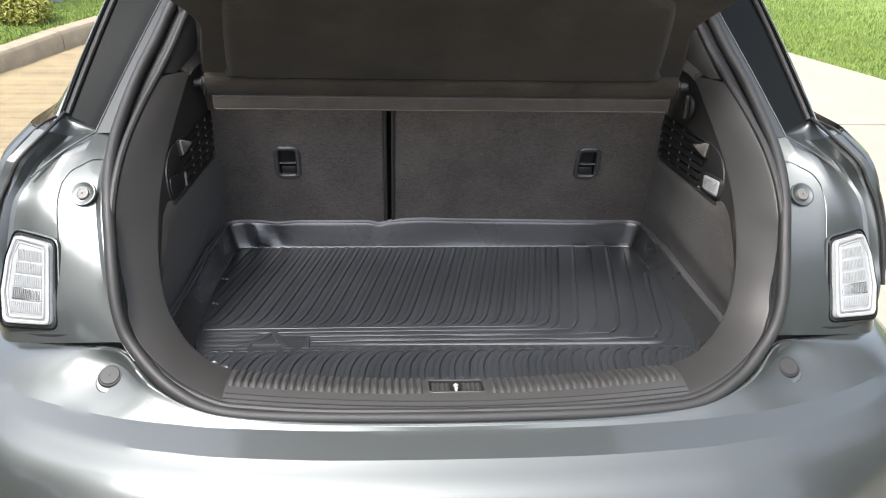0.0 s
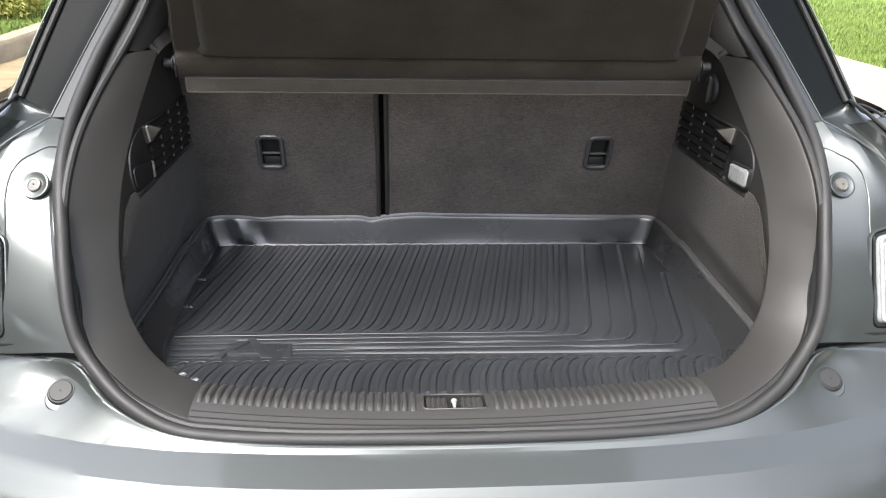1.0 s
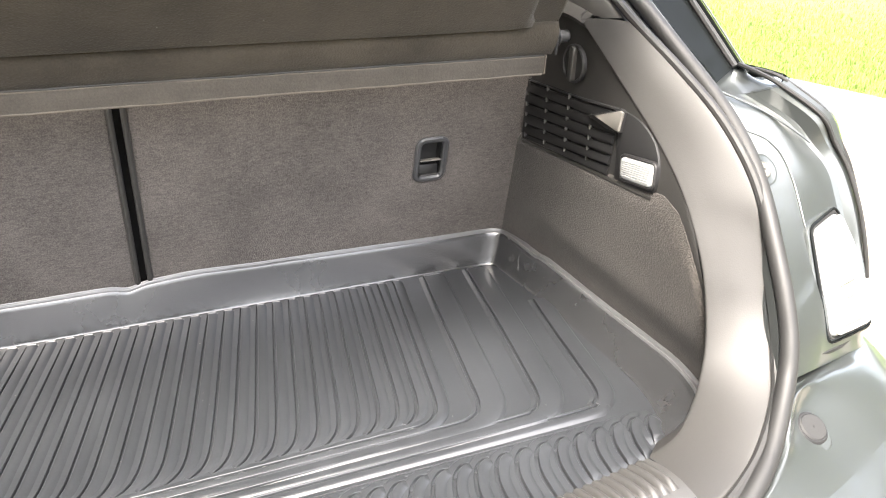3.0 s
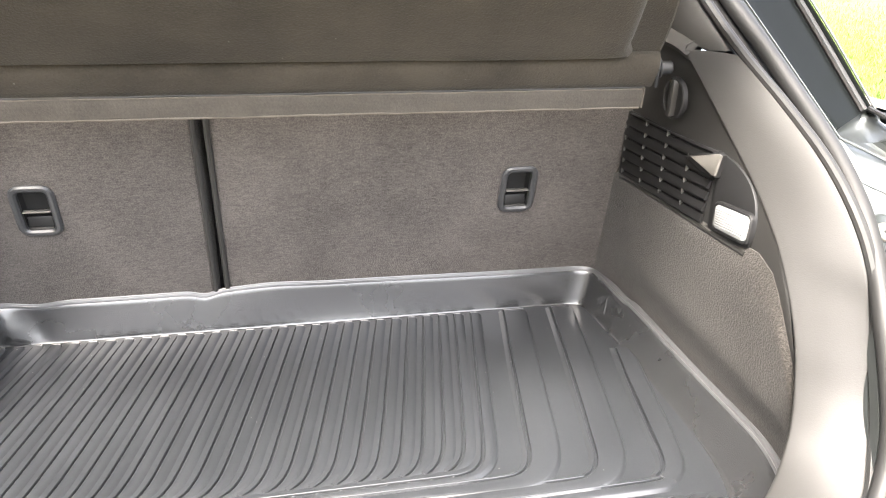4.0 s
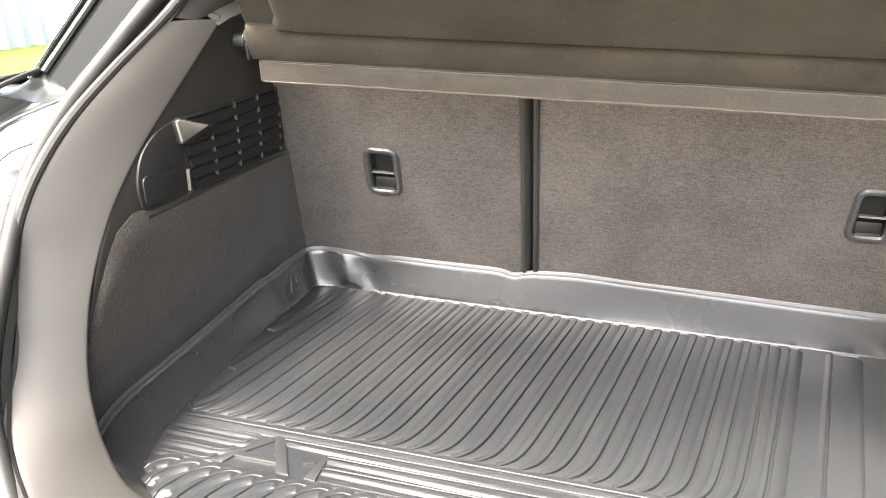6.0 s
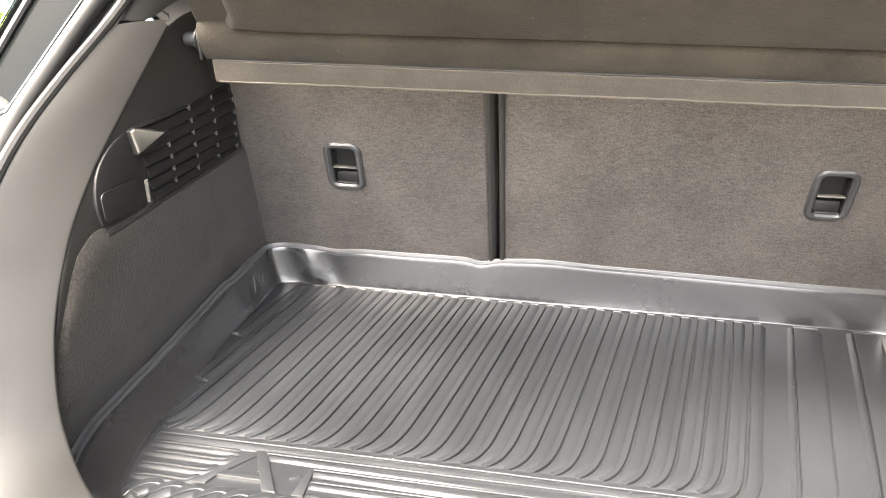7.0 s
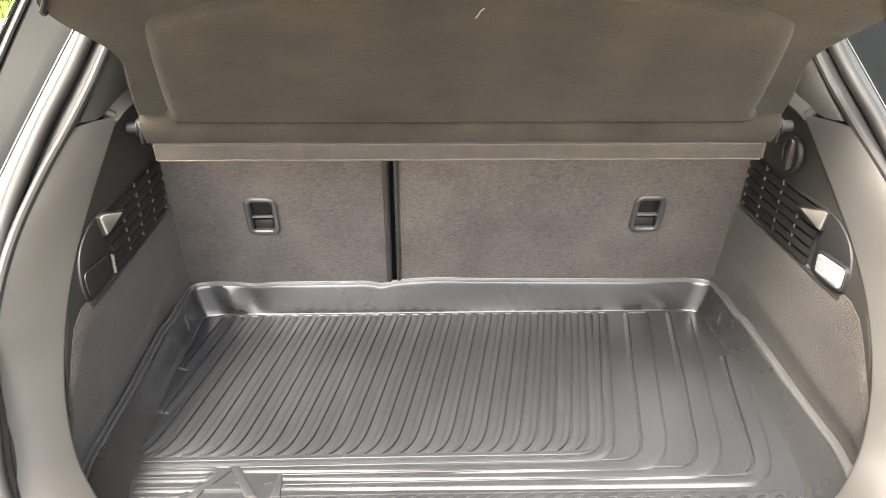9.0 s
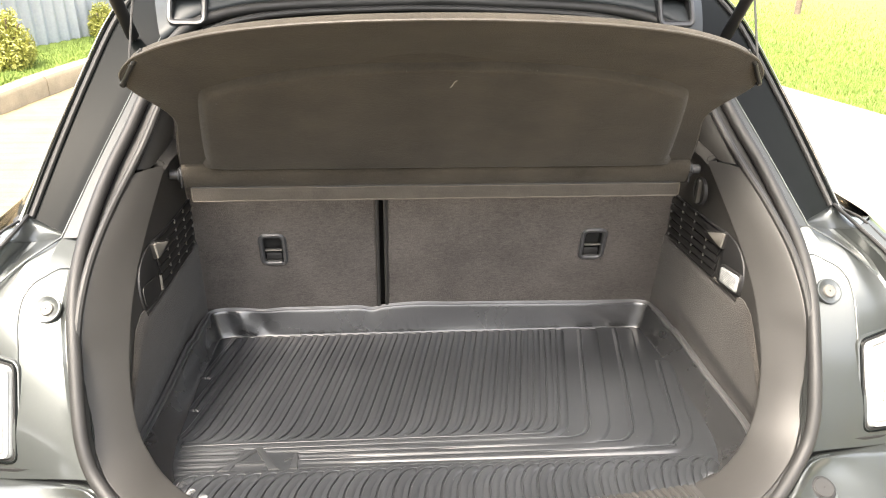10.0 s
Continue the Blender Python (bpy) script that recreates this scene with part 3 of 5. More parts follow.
part("sill_floor", box((-.375, -.715, .655), (.375, -.615, .667), .002), CHASSIS, sill)

# ---- boot side walls ----
RZ = sorted((p[2], p) for p in RIDGE)


def ridge_at(z):
    return lerp(z, [(a, p[1]) for a, p in RZ]), lerp(z, [(a, p[0]) for a, p in RZ])


def wall_x(y, z):
    """Half width of the boot lining at a depth and height."""
    yr, xr = ridge_at(z)
    flare = (xr + .001 - .496) * clamp(y / yr, 0, 1.02) ** 4 * clamp((z - .86) / .07)
    back = (1 - clamp(-y / .40)) * (.005 + .014 * clamp((.95 - z) / .27))
    return 0.496 + back + flare + 0.024 * clamp(-y / 0.45) * clamp((0.92 - z) / 0.2) + 0.018 * clamp((0.760 - z) / 0.06) * clamp(-y / .12)


def wall_point(y, z, d=0.0):
    yr, xr = ridge_at(z)
    k = clamp(1 - (y - yr) / 0.004) * clamp((z - .82) / .06)
    x = wall_x(y, z) * (1 - k * k) + (xr + .001) * k * k
    return V(x - d, y, z)


def boot_side(s):
    zs = [.60, .66, .70] + [p[0] for p in RZ[1:]] + [1.10]
    rows = []
    for z in zs:
        yr = ridge_at(z)[0] + .012 * (1 - clamp((z - .82) / .06))
        rows.append([wall_point(.05 + (yr - .05) * (1 - (1 - k / 40) ** 1.7), z, 0) for k in range(41)])
    rows.append([V(p.x + .015, p.y + .004, 1.108) for p in rows[-1]])
    rows.append([V(.60, p.y + .02, 1.108) for p in rows[-1]])
    panel = part("side_lining", grid(side(s, rows)), LINING, car, "dark grey plastic boot side lining", smooth=50)
    # carpet pad below the vent
    low = [(.02, .655), (.02, .876), (-.05, .881), (-.25, .902), (-.405, .918), (-.435, .908), (-.455, .890), (-.486, .853), (-.506, .813), (-.520, .770), (-.528, .72), (-.53, .655)]
    rows = []
    top = [(p[0], p[1]) for p in low[1:]]
    ys = [.02 - .547 * k / 36 for k in range(37)]
    for y in ys:
        hi = .876
        for (a, za), (b, zb) in zip(top, top[1:]):
            if b <= y <= a and a > b:
                hi = za + (zb - za) * (a - y) / (a - b)
        if y < -.524:
            hi = .74
        rows.append([wall_point(y, .65 + (hi - .65) * k / 16, .006 if k < 16 and y > -.525 else .001) for k in range(17)])
    part("carpet_pad", thick(side(s, rows), (s * .008, 0, 0)), CARPET, panel, "dark brown-grey ribbed boot carpet", smooth=60)
    # vent panel
    def at(u, v, w):
        p = wall_point(u, v, .0005 + w)
        return V(s * p.x, p.y, p.z)
    # a backing painted black for the gaps' shade, louvres with narrow gaps between them, a rounded tip in front
    gap = lambda k, y: (.972 - .0178 * k) + (.021 + .0028 * k) * (-.046 - y) / .251
    ends = (-.049, -.11, -.17, -.23, -.292)
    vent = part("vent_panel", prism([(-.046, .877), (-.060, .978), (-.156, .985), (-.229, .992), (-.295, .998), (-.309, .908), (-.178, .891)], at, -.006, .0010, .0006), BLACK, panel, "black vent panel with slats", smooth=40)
    for k in range(7):
        hi = [gap(k - 1, y) - .0021 for y in ends] if k else [.9765, .981, .9855, .992, .997]
        lo = [gap(k, y) + .0021 for y in ends] if k < 6 else [.8765, .8835, .890, .8965, .9035]
        rows = [[at(y, z1, .0006), at(y, z1, .0022), at(y, z1 * .7 + z0 * .3, .0036), at(y, z1 * .15 + z0 * .85, .0052), at(y, z0, .0044), at(y, z0, .0006)] for y, z1, z0 in zip(ends, hi, lo)]
        v, f = grid(rows)
        n = len(v)
        part("slat", (v, f + [tuple(range(6)), tuple(range(n - 6, n))]), TRIM_DARK, vent, smooth=40)
    tip = curve([V(0, y, z) for y, z in ((-.2925, .998), (-.333, .992), (-.367, .974), (-.385, .950), (-.390, .926), (-.382, .913), (-.319, .906), (-.3065, .9055))], 4)
    part("panel_tip", prism([(p.y, p.z) for p in tip], at, -.004, .0026, .0008), TRIM_DARK, vent, smooth=40)
    part("back_rail", prism([(-.040, .874), (-.054, .978), (-.060, .979), (-.047, .876)], at, -.004, .0048, .0012), TRIM_DARK, vent)
    for y in (-.053, -.115, -.177, -.238):
        for k in range(6):
            if k < 1 and y < -.2:
                continue
            c = gap(k, y)
            part("stud", prism([(y - .0011, c - .0042), (y + .0011, c - .0042), (y + .0011, c + .0036), (y - .0011, c + .0036)], at, .0005, .0054, .0008), STUD_GREY, vent)
    part("panel_ledge", sweep(curve([at(y, z, .0005) for y, z in ((-.040, .868), (-.178, .8855), (-.319, .9005), (-.388, .9070))], 6), circle(.0042, 10)), LINING, vent)
    # bag hook
    hook = part("bag_hook", prism([(-.236, .973), (-.300, .999), (-.308, .997), (-.307, .969), (-.280, .967)], at, .002, .0105, .003), TRIM_DARK, panel, smooth=40)
    part("hook_face", prism([(-.255, .978), (-.305, .999), (-.311, .998), (-.310, .973), (-.305, .972)], at, .0100, .0130, .0012), SATIN, hook, "satin grey triangular hook face")
    # lamp or blank
    def slanted(c):
        return lambda u, v, w: at(c[0] - u + .2 * v, c[1] + .14 * u + v, w)
    if s > 0:
        lamp_at = slanted((-.354, .932))
        lamp = part("boot_lamp", bezel(rounded(.070, .036, .009), lamp_at, .004, .002, .0075), TRIM_DARK, panel)
        part("lamp_lens", prism(rounded(.063, .029, .007), lamp_at, .002, .0085, .003), LENS, lamp, "clear ribbed boot lamp lens")
        for k in range(8):
            q = -.0095 + .019 * k / 7
            part("lens_rib", prism([(-.026, q - .0007), (.026, q - .0007), (.026, q + .0007), (-.026, q + .0007)], lamp_at, .0080, .0094, .0004), LENS, lamp)
        # round release knob high on the lining
        at2 = lambda u, v, w: V(s * (.492 - w), -.186 - u, 1.033 + v)
        oval = [(.028 * math.cos(a * math.pi / 12), .027 * math.sin(a * math.pi / 12)) for a in range(24)]
        knob = part("turn_knob", bezel(oval, at2, .004, -.003, .004), TRIM_DARK, panel, "round black turning knob")
        part("knob_dish", prism(inset(oval, .003), at2, -.003, .0005, .0005), BLACK, knob)
        part("knob_grip", prism(rounded(.011, .049, .004), at2, -.002, .008, .002), TRIM, knob)
    else:
        blank = part("blank_cover", prism(rounded(.066, .033, .008), slanted((-.350, .931)), .0030, .0046, .0006), TRIM_DARK, panel)
        part("pull_tab", prism([(-.3035, .909), (-.3065, .909), (-.3035, .936), (-.3005, .936)], at, .003, .0070, .0012), SATIN, blank)
    cap = [[V(.492, -.196, 1.090), V(.508, -.192, 1.101), V(.520, -.180, 1.104)], [V(.489, -.165, 1.096), V(.503, -.160, 1.108), V(.515, -.150, 1.110)], [V(.486, -.120, 1.097), V(.498, -.118, 1.111), V(.512, -.115, 1.113)], [V(.486, -.080, 1.096), V(.498, -.078, 1.111), V(.512, -.078, 1.113)]]
    part("lining_top", thick(side(s, sheet(cap, 4, 3)), (s * .004, 0, -.006)), TRIM, panel, smooth=50)
    # pivot peg of the parcel shelf
    peg = part("shelf_pivot", rod((s * .500, -.150, 1.064), (s * .462, -.146, 1.062), .0090, 18, .002), SATIN_DARK, panel)
    part("pivot_ring", rod((s * .476, -.1475, 1.0627), (s * .472, -.147, 1.0625), .0105, 18, .001), TRIM_DARK, peg)
    part("pivot_flange", rod((s * .4850, -.1488, 1.0633), (s * .4820, -.1484, 1.0631), .0125, 18, .001), SATIN_DARK, peg)
    part("pivot_spring", sweep(curve([V(s * .478, -.156, 1.077), V(s * .476, -.160, 1.066), V(s * .477, -.158, 1.052), V(s * .479, -.154, 1.040)], 5), circle(.0022, 8)), SATIN_DARK, peg)
    part("pivot_clip", box((min(s * .470, s * .482), -.157, 1.048), (max(s * .470, s * .482), -.135, 1.078), .003), TRIM_DARK, peg)
    # pillar lining above, with its window
    C = [[(.545, -.222, 1.096), (.530, -.232, 1.103), (.513, -.207, 1.099), (.503, -.155, 1.104), (.503, -.105, 1.106)],
         [(.521, -.115, 1.175), (.508, -.128, 1.180), (.492, -.100, 1.186), (.482, -.045, 1.190), (.482, -.005, 1.190)],
         [(.480, -.005, 1.265), (.468, -.016, 1.270), (.455, .012, 1.275), (.448, .060, 1.278), (.448, .10, 1.278)],
         [(.430, .075, 1.325), (.416, .066, 1.33), (.405, .095, 1.33), (.40, .13, 1.33), (.40, .17, 1.33)]]
    net = sheet([[Vector(p) for p in r] for r in C], 5, 4)
    part("pillar_lining", thick(side(s, net), (s * .006, .004, 0)), TRIM, car, "grey plastic rear pillar lining", smooth=50)
    win = [V(s * .60, .00, 1.11), V(s * .63, .75, 1.08), V(s * .54, .75, 1.32), V(s * .52, .17, 1.30)]
    part("side_window", (win + [p + V(s * .004, 0, 0) for p in win], [(0, 1, 2, 3), (7, 6, 5, 4), (0, 4, 5, 1), (1, 5, 6, 2), (2, 6, 7, 3), (3, 7, 4, 0)]), TINT, car, "dark tinted side glass", smooth=0)


both(boot_side)


# ---- rear seat backs ----
def seat_y(z):
    return 0.016 - 0.25 * (z - 0.69)


def backrest(x0, x1, hx):
    zs = [.60 + .60 * k / 24 for k in range(25)]
    hz0, hz1 = .806, .889
    def face(z, d=0.0):
        return seat_y(z) + d
    # padded panel with an opening for the release
    xs = [x0, x0 + .004, x0 + .012, hx - .032, hx - .026, hx + .026, hx + .032, x1 - .012, x1 - .004, x1]
    zl = [.60, .70, .76, .812, .883, .93, 1.0, 1.1, 1.19, 1.2]
    verts, faces, idx = [], [], {}
    for j, z in enumerate(zl):
        for i, x in enumerate(xs):
            e = min(x - x0, x1 - x)
            d = .010 if e < .002 else .003 if e < .008 else 0
            idx[i, j] = len(verts)
            verts.append(V(x, seat_y(z) + d, z))
    for j in range(len(zl) - 1):
        for i in range(len(xs) - 1):
            if not (i == 4 and j == 3):
                faces.append((idx[i, j], idx[i + 1, j], idx[i + 1, j + 1], idx[i, j + 1]))
    n = len(verts)
    for v in list(verts):
        verts.append(v + V(0, .09, .018))
    m, k = len(xs), len(zl)
    edge = [(i, 0) for i in range(m)] + [(m - 1, j) for j in range(1, k)] + [(i, k - 1) for i in range(m - 2, -1, -1)] + [(0, j) for j in range(k - 2, 0, -1)]
    for a, b in zip(edge, edge[1:] + edge[:1]):
        faces.append((idx[a], idx[b], idx[b] + n, idx[a] + n))
    for j in range(k - 1):
        for i in range(m - 1):
            faces.append(tuple(q + n for q in (idx[i, j], idx[i, j + 1], idx[i + 1, j + 1], idx[i + 1, j])))
    seat = part("seat_back", (verts, faces), SEAT_CARPET, car, "folding seat back covered in dark carpet", smooth=60)
    # release handle: frame, dark pocket, bar and lower flap
    at = lambda u, v, w: V(hx + u, seat_y(.8475 + v) - w, .8475 + v)
    frame_ob = part("release_frame", bezel(rounded(.058, .083, .016), at, .0100, -.004, .006, .003), SATIN_DARK, seat, "dark grey plastic release bezel")
    well = rounded(.040, .065, .008)
    rings = [[at(u, v, w) for u, v in inset(well, q)] for w, q in ((.004, -.001), (-.020, .002))]
    v, f = grid(rings, closed=True)
    # The well's unlit depth is painted black.
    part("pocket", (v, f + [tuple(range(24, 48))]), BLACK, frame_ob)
    part("release_bar", box((hx - .018, seat_y(.845) - .004, .8450), (hx + .018, seat_y(.845) + .006, .8470), .0008), SATIN, frame_ob)
    part("flap", box((hx - .017, seat_y(.832) + .004, .818), (hx + .017, seat_y(.832) + .014, .836), .003), TRIM_DARK, frame_ob)
    part("lower_edge", box((hx - .016, seat_y(.818) - .003, .8165), (hx + .016, seat_y(.818) + .005, .8195), .001), TRIM, frame_ob)
    return seat


left_seat = backrest(-.524, -.1215, -.345)
right_seat = backrest(-.1098, .524, .343)
for ob, x in ((left_seat, -.1245), (right_seat, -.1068)):
    line = [V(x, seat_y(z) - .0005, z) for z in (.62, .75, .9, 1.05, 1.2)]
    part("edge_piping", sweep(line, circle(.0042, 8)), TRIM, ob)
# Black block puts the shade between the seat backs into colour.
part("seat_gap_shade", box((-.130, .06, .60), (-.100, .09, 1.2), .001), BLACK, car)
part("boot_floor", box((-.56, -.62, .56), (.56, .12, .60), .005), CHASSIS, car, "dark boot floor pan")

# ---- moulded boot liner ----
liner = thing("boot_liner", "black moulded rubber boot liner with raised ribs", "boot mat", (0, -.3, .60))
OFF = V(0, .3, -.60)


def ramp(y):
    """Height of the liner's floor, which rises a little towards the sill."""
    return .620 - .0985 * y


BACK = (0, .04, .08, .11, .125, .14, .155, .17, .20, .25, .30, .33, .36, .38, .40, .42, .44)
FOOT = [(x, -.004) for x in BACK] + [(.455, -.005), (.478, -.012), (.4825, -.034), (.483, -.110), (.4845, -.135), (.4845, -.22), (.482, -.30), (.479, -.40), (.473, -.46),
        (.458, -.515), (.437, -.550), (.406, -.578), (.370, -.594), (.25, -.610), (.0, -.617)]
BRIM = [(x * 1.02, .009) for x in BACK] + [(.474, .007), (.494, -.002), (.4985, -.022), (.5015, -.110), (.507, -.135), (.5095, -.22), (.511, -.30), (.516, -.40), (.519, -.46),
        (.508, -.52), (.484, -.556), (.440, -.585), (.385, -.604), (.25, -.617), (.0, -.624)]


def ring_of(line):
    h = [V(p.x, p.y, 0) for p in curve([(x, y, 0) for x, y in line], 4)]
    return h + [V(-p.x, p.y, 0) for p in h[-2:0:-1]]


foot, brim = ring_of(FOOT), ring_of(BRIM)


def lip_height(x, y):
    back = clamp((y + .05) / .05)
    h = .684 + .012 * clamp(-y / .40)
    h += (.0020 * math.sin(9 * x + 1.0) - .0065 * math.exp(-((x + .140) / .018) ** 2) + .004 * math.exp(-((x + .04) / .06) ** 2) - .0045 * math.exp(-((x + .385) / .03) ** 2)) * back
    k = clamp((-.535 - y) / .045)
    return h * (1 - k) + (ramp(y) - .004) * k


def wall_ring(t, q):
    """t from the foot to the brim, q the share of the wall's height; dented in one back corner."""
    out = []
    for a, b in zip(foot, brim):
        p = a.lerp(b, t)
        dent = (-.009 * math.exp(-((p.x + .415 + .03 * q) / .016) ** 2) + .004 * math.exp(-((p.x + .372 + .03 * q) / .014) ** 2)) * math.sin(math.pi * clamp(q)) * clamp((p.y + .05) / .05)
        dent += (.0012 * math.sin(11 * p.x + .6) + .0004 * math.sin(27 * p.x)) * math.sin(math.pi * clamp(q)) * clamp((p.y + .05) / .05)
        z = ramp(p.y) + (lip_height(p.x, p.y) - ramp(p.y)) * q
        out.append(V(p.x, p.y + dent, z) + OFF)
    return out


def brim_ring(k, dz):
    pts = []
    for (x, y), (x1, y1), p in zip(inset([(p.x, p.y) for p in brim], 0.0), inset([(p.x, p.y) for p in brim], -k), brim):
        f = 1.1 + .95 * clamp((-.01 - p.y) / .05)
        pts.append((x + (x1 - x) * f, y + (y1 - y) * f))
    return [V(x, y, lip_height(p.x, p.y) + dz * (1 - clamp((-.54 - p.y) / .05))) + OFF for (x, y), p in zip(pts, brim)]


rings = [wall_ring(-.02, 0), wall_ring(.03, .012), wall_ring(.10, .05), wall_ring(.30, .22), wall_ring(.55, .5), wall_ring(.85, .84), wall_ring(.93, .92), wall_ring(1.0, .94)]
part("rim", grid(rings, closed=True), RIM_RUBBER, liner, smooth=40)
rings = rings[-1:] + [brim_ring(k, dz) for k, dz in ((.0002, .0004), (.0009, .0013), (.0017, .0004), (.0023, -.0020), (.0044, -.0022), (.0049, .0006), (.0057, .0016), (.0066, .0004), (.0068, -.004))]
part("lip", grid(rings, closed=True), LIP_RUBBER, liner, "beaded lip of the liner, its highlight painted pale", smooth=40)
# floor
table = sorted((p.y, p.x) for p in foot if p.x > .25 and p.y < -.006)
hx_at = lambda y: lerp(y, table)
ys = [-.612, -.608, -.600, -.590, -.575, -.555, -.53, -.51, -.48, -.44, -.38, -.30, -.22, -.14, -.11, -.07, -.03, -.010]
rows = [[V(hx_at(y) * (k / 12 - 1), y, ramp(y)) + OFF for k in range(25)] for y in ys]
rows.append([V(v.x * .985, OFF.y, ramp(0) + OFF.z) for v in rows[-1]])
part("floor_panel", thick(rows, (0, 0, -.004)), FLOOR_RUBBER, liner, smooth=50)


def slot_rib(path, body, h=.0056, lip=.0037, shelf=.0100, fade=.72, tail=.62, end_bar=True, rise=0):
    """A raised rib along its slot on the liner's floor: a low shelf, a narrow slot, a crisp edge and a soft far side; body is its width."""
    rows, n = [], len(path)
    for i, p in enumerate(path):
        t = (path[min(i + 1, n - 1)] - path[max(i - 1, 0)]).normalized()
        r = V(-t.y, t.x, 0)
        q = i / (n - 1)
        k = clamp((q - fade) / max(1 - fade, 1e-6))
        grow = clamp(i / rise + .12) if rise else 1
        hh, ll = (h * (1 - k) + tail * h * k) * grow, lip * grow
        w = body * (1 - k) + .0042 * k
        g = .0018 * clamp(4 * q + .3) * clamp(5 * (1 - q) + .25)
        row = []
        for u, z in ((-shelf - .0050, -.0006), (-shelf, ll * .9), (-.0030, ll), (-g - .0008, ll), (-g - .0002, ll * .8), (-g, -.0008), (g, -.0008), (g + .0002, hh * .86), (g + .0009, hh),
                     (w * .55, hh), (w - .0012, hh * .96), (w + .0010, hh * .75), (w + .0046, min(ll - .0006, .4 * hh) if shelf > .006 else -.0006), (w + .0060, -.0008)):
            c = p + r * u
            row.append(V(c.x, c.y, ramp(c.y) + z) + OFF)
        rows.append(row)
    for r, d in ((rows[0], path[0] - path[1]), (rows[-1], path[-1] - path[-2])):
        d = d.normalized() * (.0035 if end_bar else .0085)
        cap = [V(v.x + d.x, v.y + d.y, ramp(v.y + d.y - OFF.y) - .0008 + OFF.z) for v in r]
        rows.insert(0, cap) if r is rows[0] else rows.append(cap)
    mesh = grid(rows)
    if end_bar:
        x0, y0 = path[0].x, path[0].y + .0034
        bar = [[V(x, y0 + dy, ramp(y0 + dy) + z) + OFF for dy, z in ((-.0006, -.0008), (-.0004, lip * .9), (.0006, lip * 1.25), (.0021, lip * 1.1), (.0036, -.0008))] for x in (x0, x0 + .001, x0 + body - .002, x0 + body - .001)]
        mesh = joined(mesh, grid(bar))
    return mesh


def rib_part(name, pts, body, n=4, clip=.008, **kw):
    c = [p for p in curve([V(x, y, 0) for x, y in pts], n) if abs(p.x) < hx_at(p.y) - clip]
    if len(c) > 4:
        whole = abs(c[0].x - pts[0][0]) < .001
        kw["end_bar"] = kw.get("end_bar", True) and whole
        kw["rise"] = kw.get("rise", 0) if whole else 5
        part(name, slot_rib(c, body, **kw), MAT_RUBBER, liner, smooth=28)


RIB = [(0, -.0195), (-.0138, -.095), (-.0277, -.171), (-.0410, -.243), (-.0536, -.310), (-.0656, -.369), (-.0748, -.396), (-.0835, -.409), (-.0965, -.4200)]
for k in range(31):
    rib_part("rib", [(.2528 - .02578 * k + dx, y) for dx, y in RIB], .0128)
# long ribs that run along the sill and turn towards the back
rib_part("long_rib", [(.2810, -.0195), (.2660, -.095), (.2507, -.171), (.2229, -.310), (.2115, -.3686), (.2030, -.400), (.1925, -.4167), (.1766, -.4260), (.1448, -.4285), (0, -.4286), (-.1663, -.4285), (-.32, -.4286), (-.4655, -.4287)], .0126, fade=.36, tail=.42)
rib_part("long_rib", [(.3384, -.0200), (.3128, -.1443), (.2879, -.2662), (.2698, -.3558), (.2601, -.4039), (.2491, -.4278), (.2366, -.4371), (.2170, -.4413), (.1425, -.4424), (0, -.4427), (-.16, -.4430), (-.324, -.4432)], .0365, fade=.30, tail=.42, shelf=.0042)
rib_part("long_rib", [(.4215, -.0200), (.3972, -.1434), (.3690, -.2791), (.3474, -.3782), (.3373, -.4219), (.3255, -.4450), (.3115, -.4550), (.2928, -.4585), (.1394, -.4597), (-.06, -.4600), (-.262, -.4602)], .0355, fade=.33, tail=.42, shelf=.0042)
rib_part("long_rib", [(.4719, -.1753), (.4492, -.2715), (.4297, -.3661), (.4161, -.4316), (.4069, -.4567), (.3940, -.4702), (.3717, -.4784), (.1360, -.4793), (-.06, -.4797), (-.256, -.4800)], .026, fade=.26, tail=.42, shelf=.0042, end_bar=False)
rib_part("long_rib", [(.4570, -.5040), (.25, -.5035), (0, -.5020), (-.254, -.5000)], .0042, h=.0019, lip=.0014, shelf=.0042, tail=.9, end_bar=False)
for y, x0, x1, turn in ((-.4432, -.463, -.362, 0), (-.4602, -.465, -.372, .007), (-.4800, -.466, -.384, .008), (-.4990, -.463, -.396, .008)):
    rib_part("long_rib", ([(x1 + .010, y + turn)] if turn else []) + [(x1, y), ((x0 + x1) / 2, y), (x0, y)], .0042, h=.0019, lip=.0014, clip=.004, shelf=.0042, tail=.9, end_bar=False)


def plate(poly):
    at = lambda u, v, w: V(u, v, ramp(v) + w) + OFF
    return prism(poly, at, -.001, .0030, .0012)


# moulded emblem: plain slanting bars, a crossbar and a short upright
part("emblem", joined(plate([(-.339, -.438), (-.326, -.438), (-.291, -.501), (-.307, -.501)]), plate([(-.340, -.440), (-.334, -.445), (-.366, -.487), (-.372, -.501), (-.390, -.501)]),
                      plate([(-.358, -.476), (-.318, -.476), (-.314, -.486), (-.366, -.486)]),
                      plate([(-.268, -.457), (-.262, -.457), (-.260, -.501), (-.273, -.501)]), plate([(-.285, -.475), (-.274, -.469), (-.273, -.473), (-.284, -.479)])),
     MAT_RUBBER, liner, "plain slanting moulded emblem bars")
SCALLOP = [(0, -.5125), (-.012, -.5130), (-.022, -.5175), (-.032, -.5285), (-.040, -.5450), (-.0455, -.5620), (-.0490, -.5870), (-.0506, -.6180)]
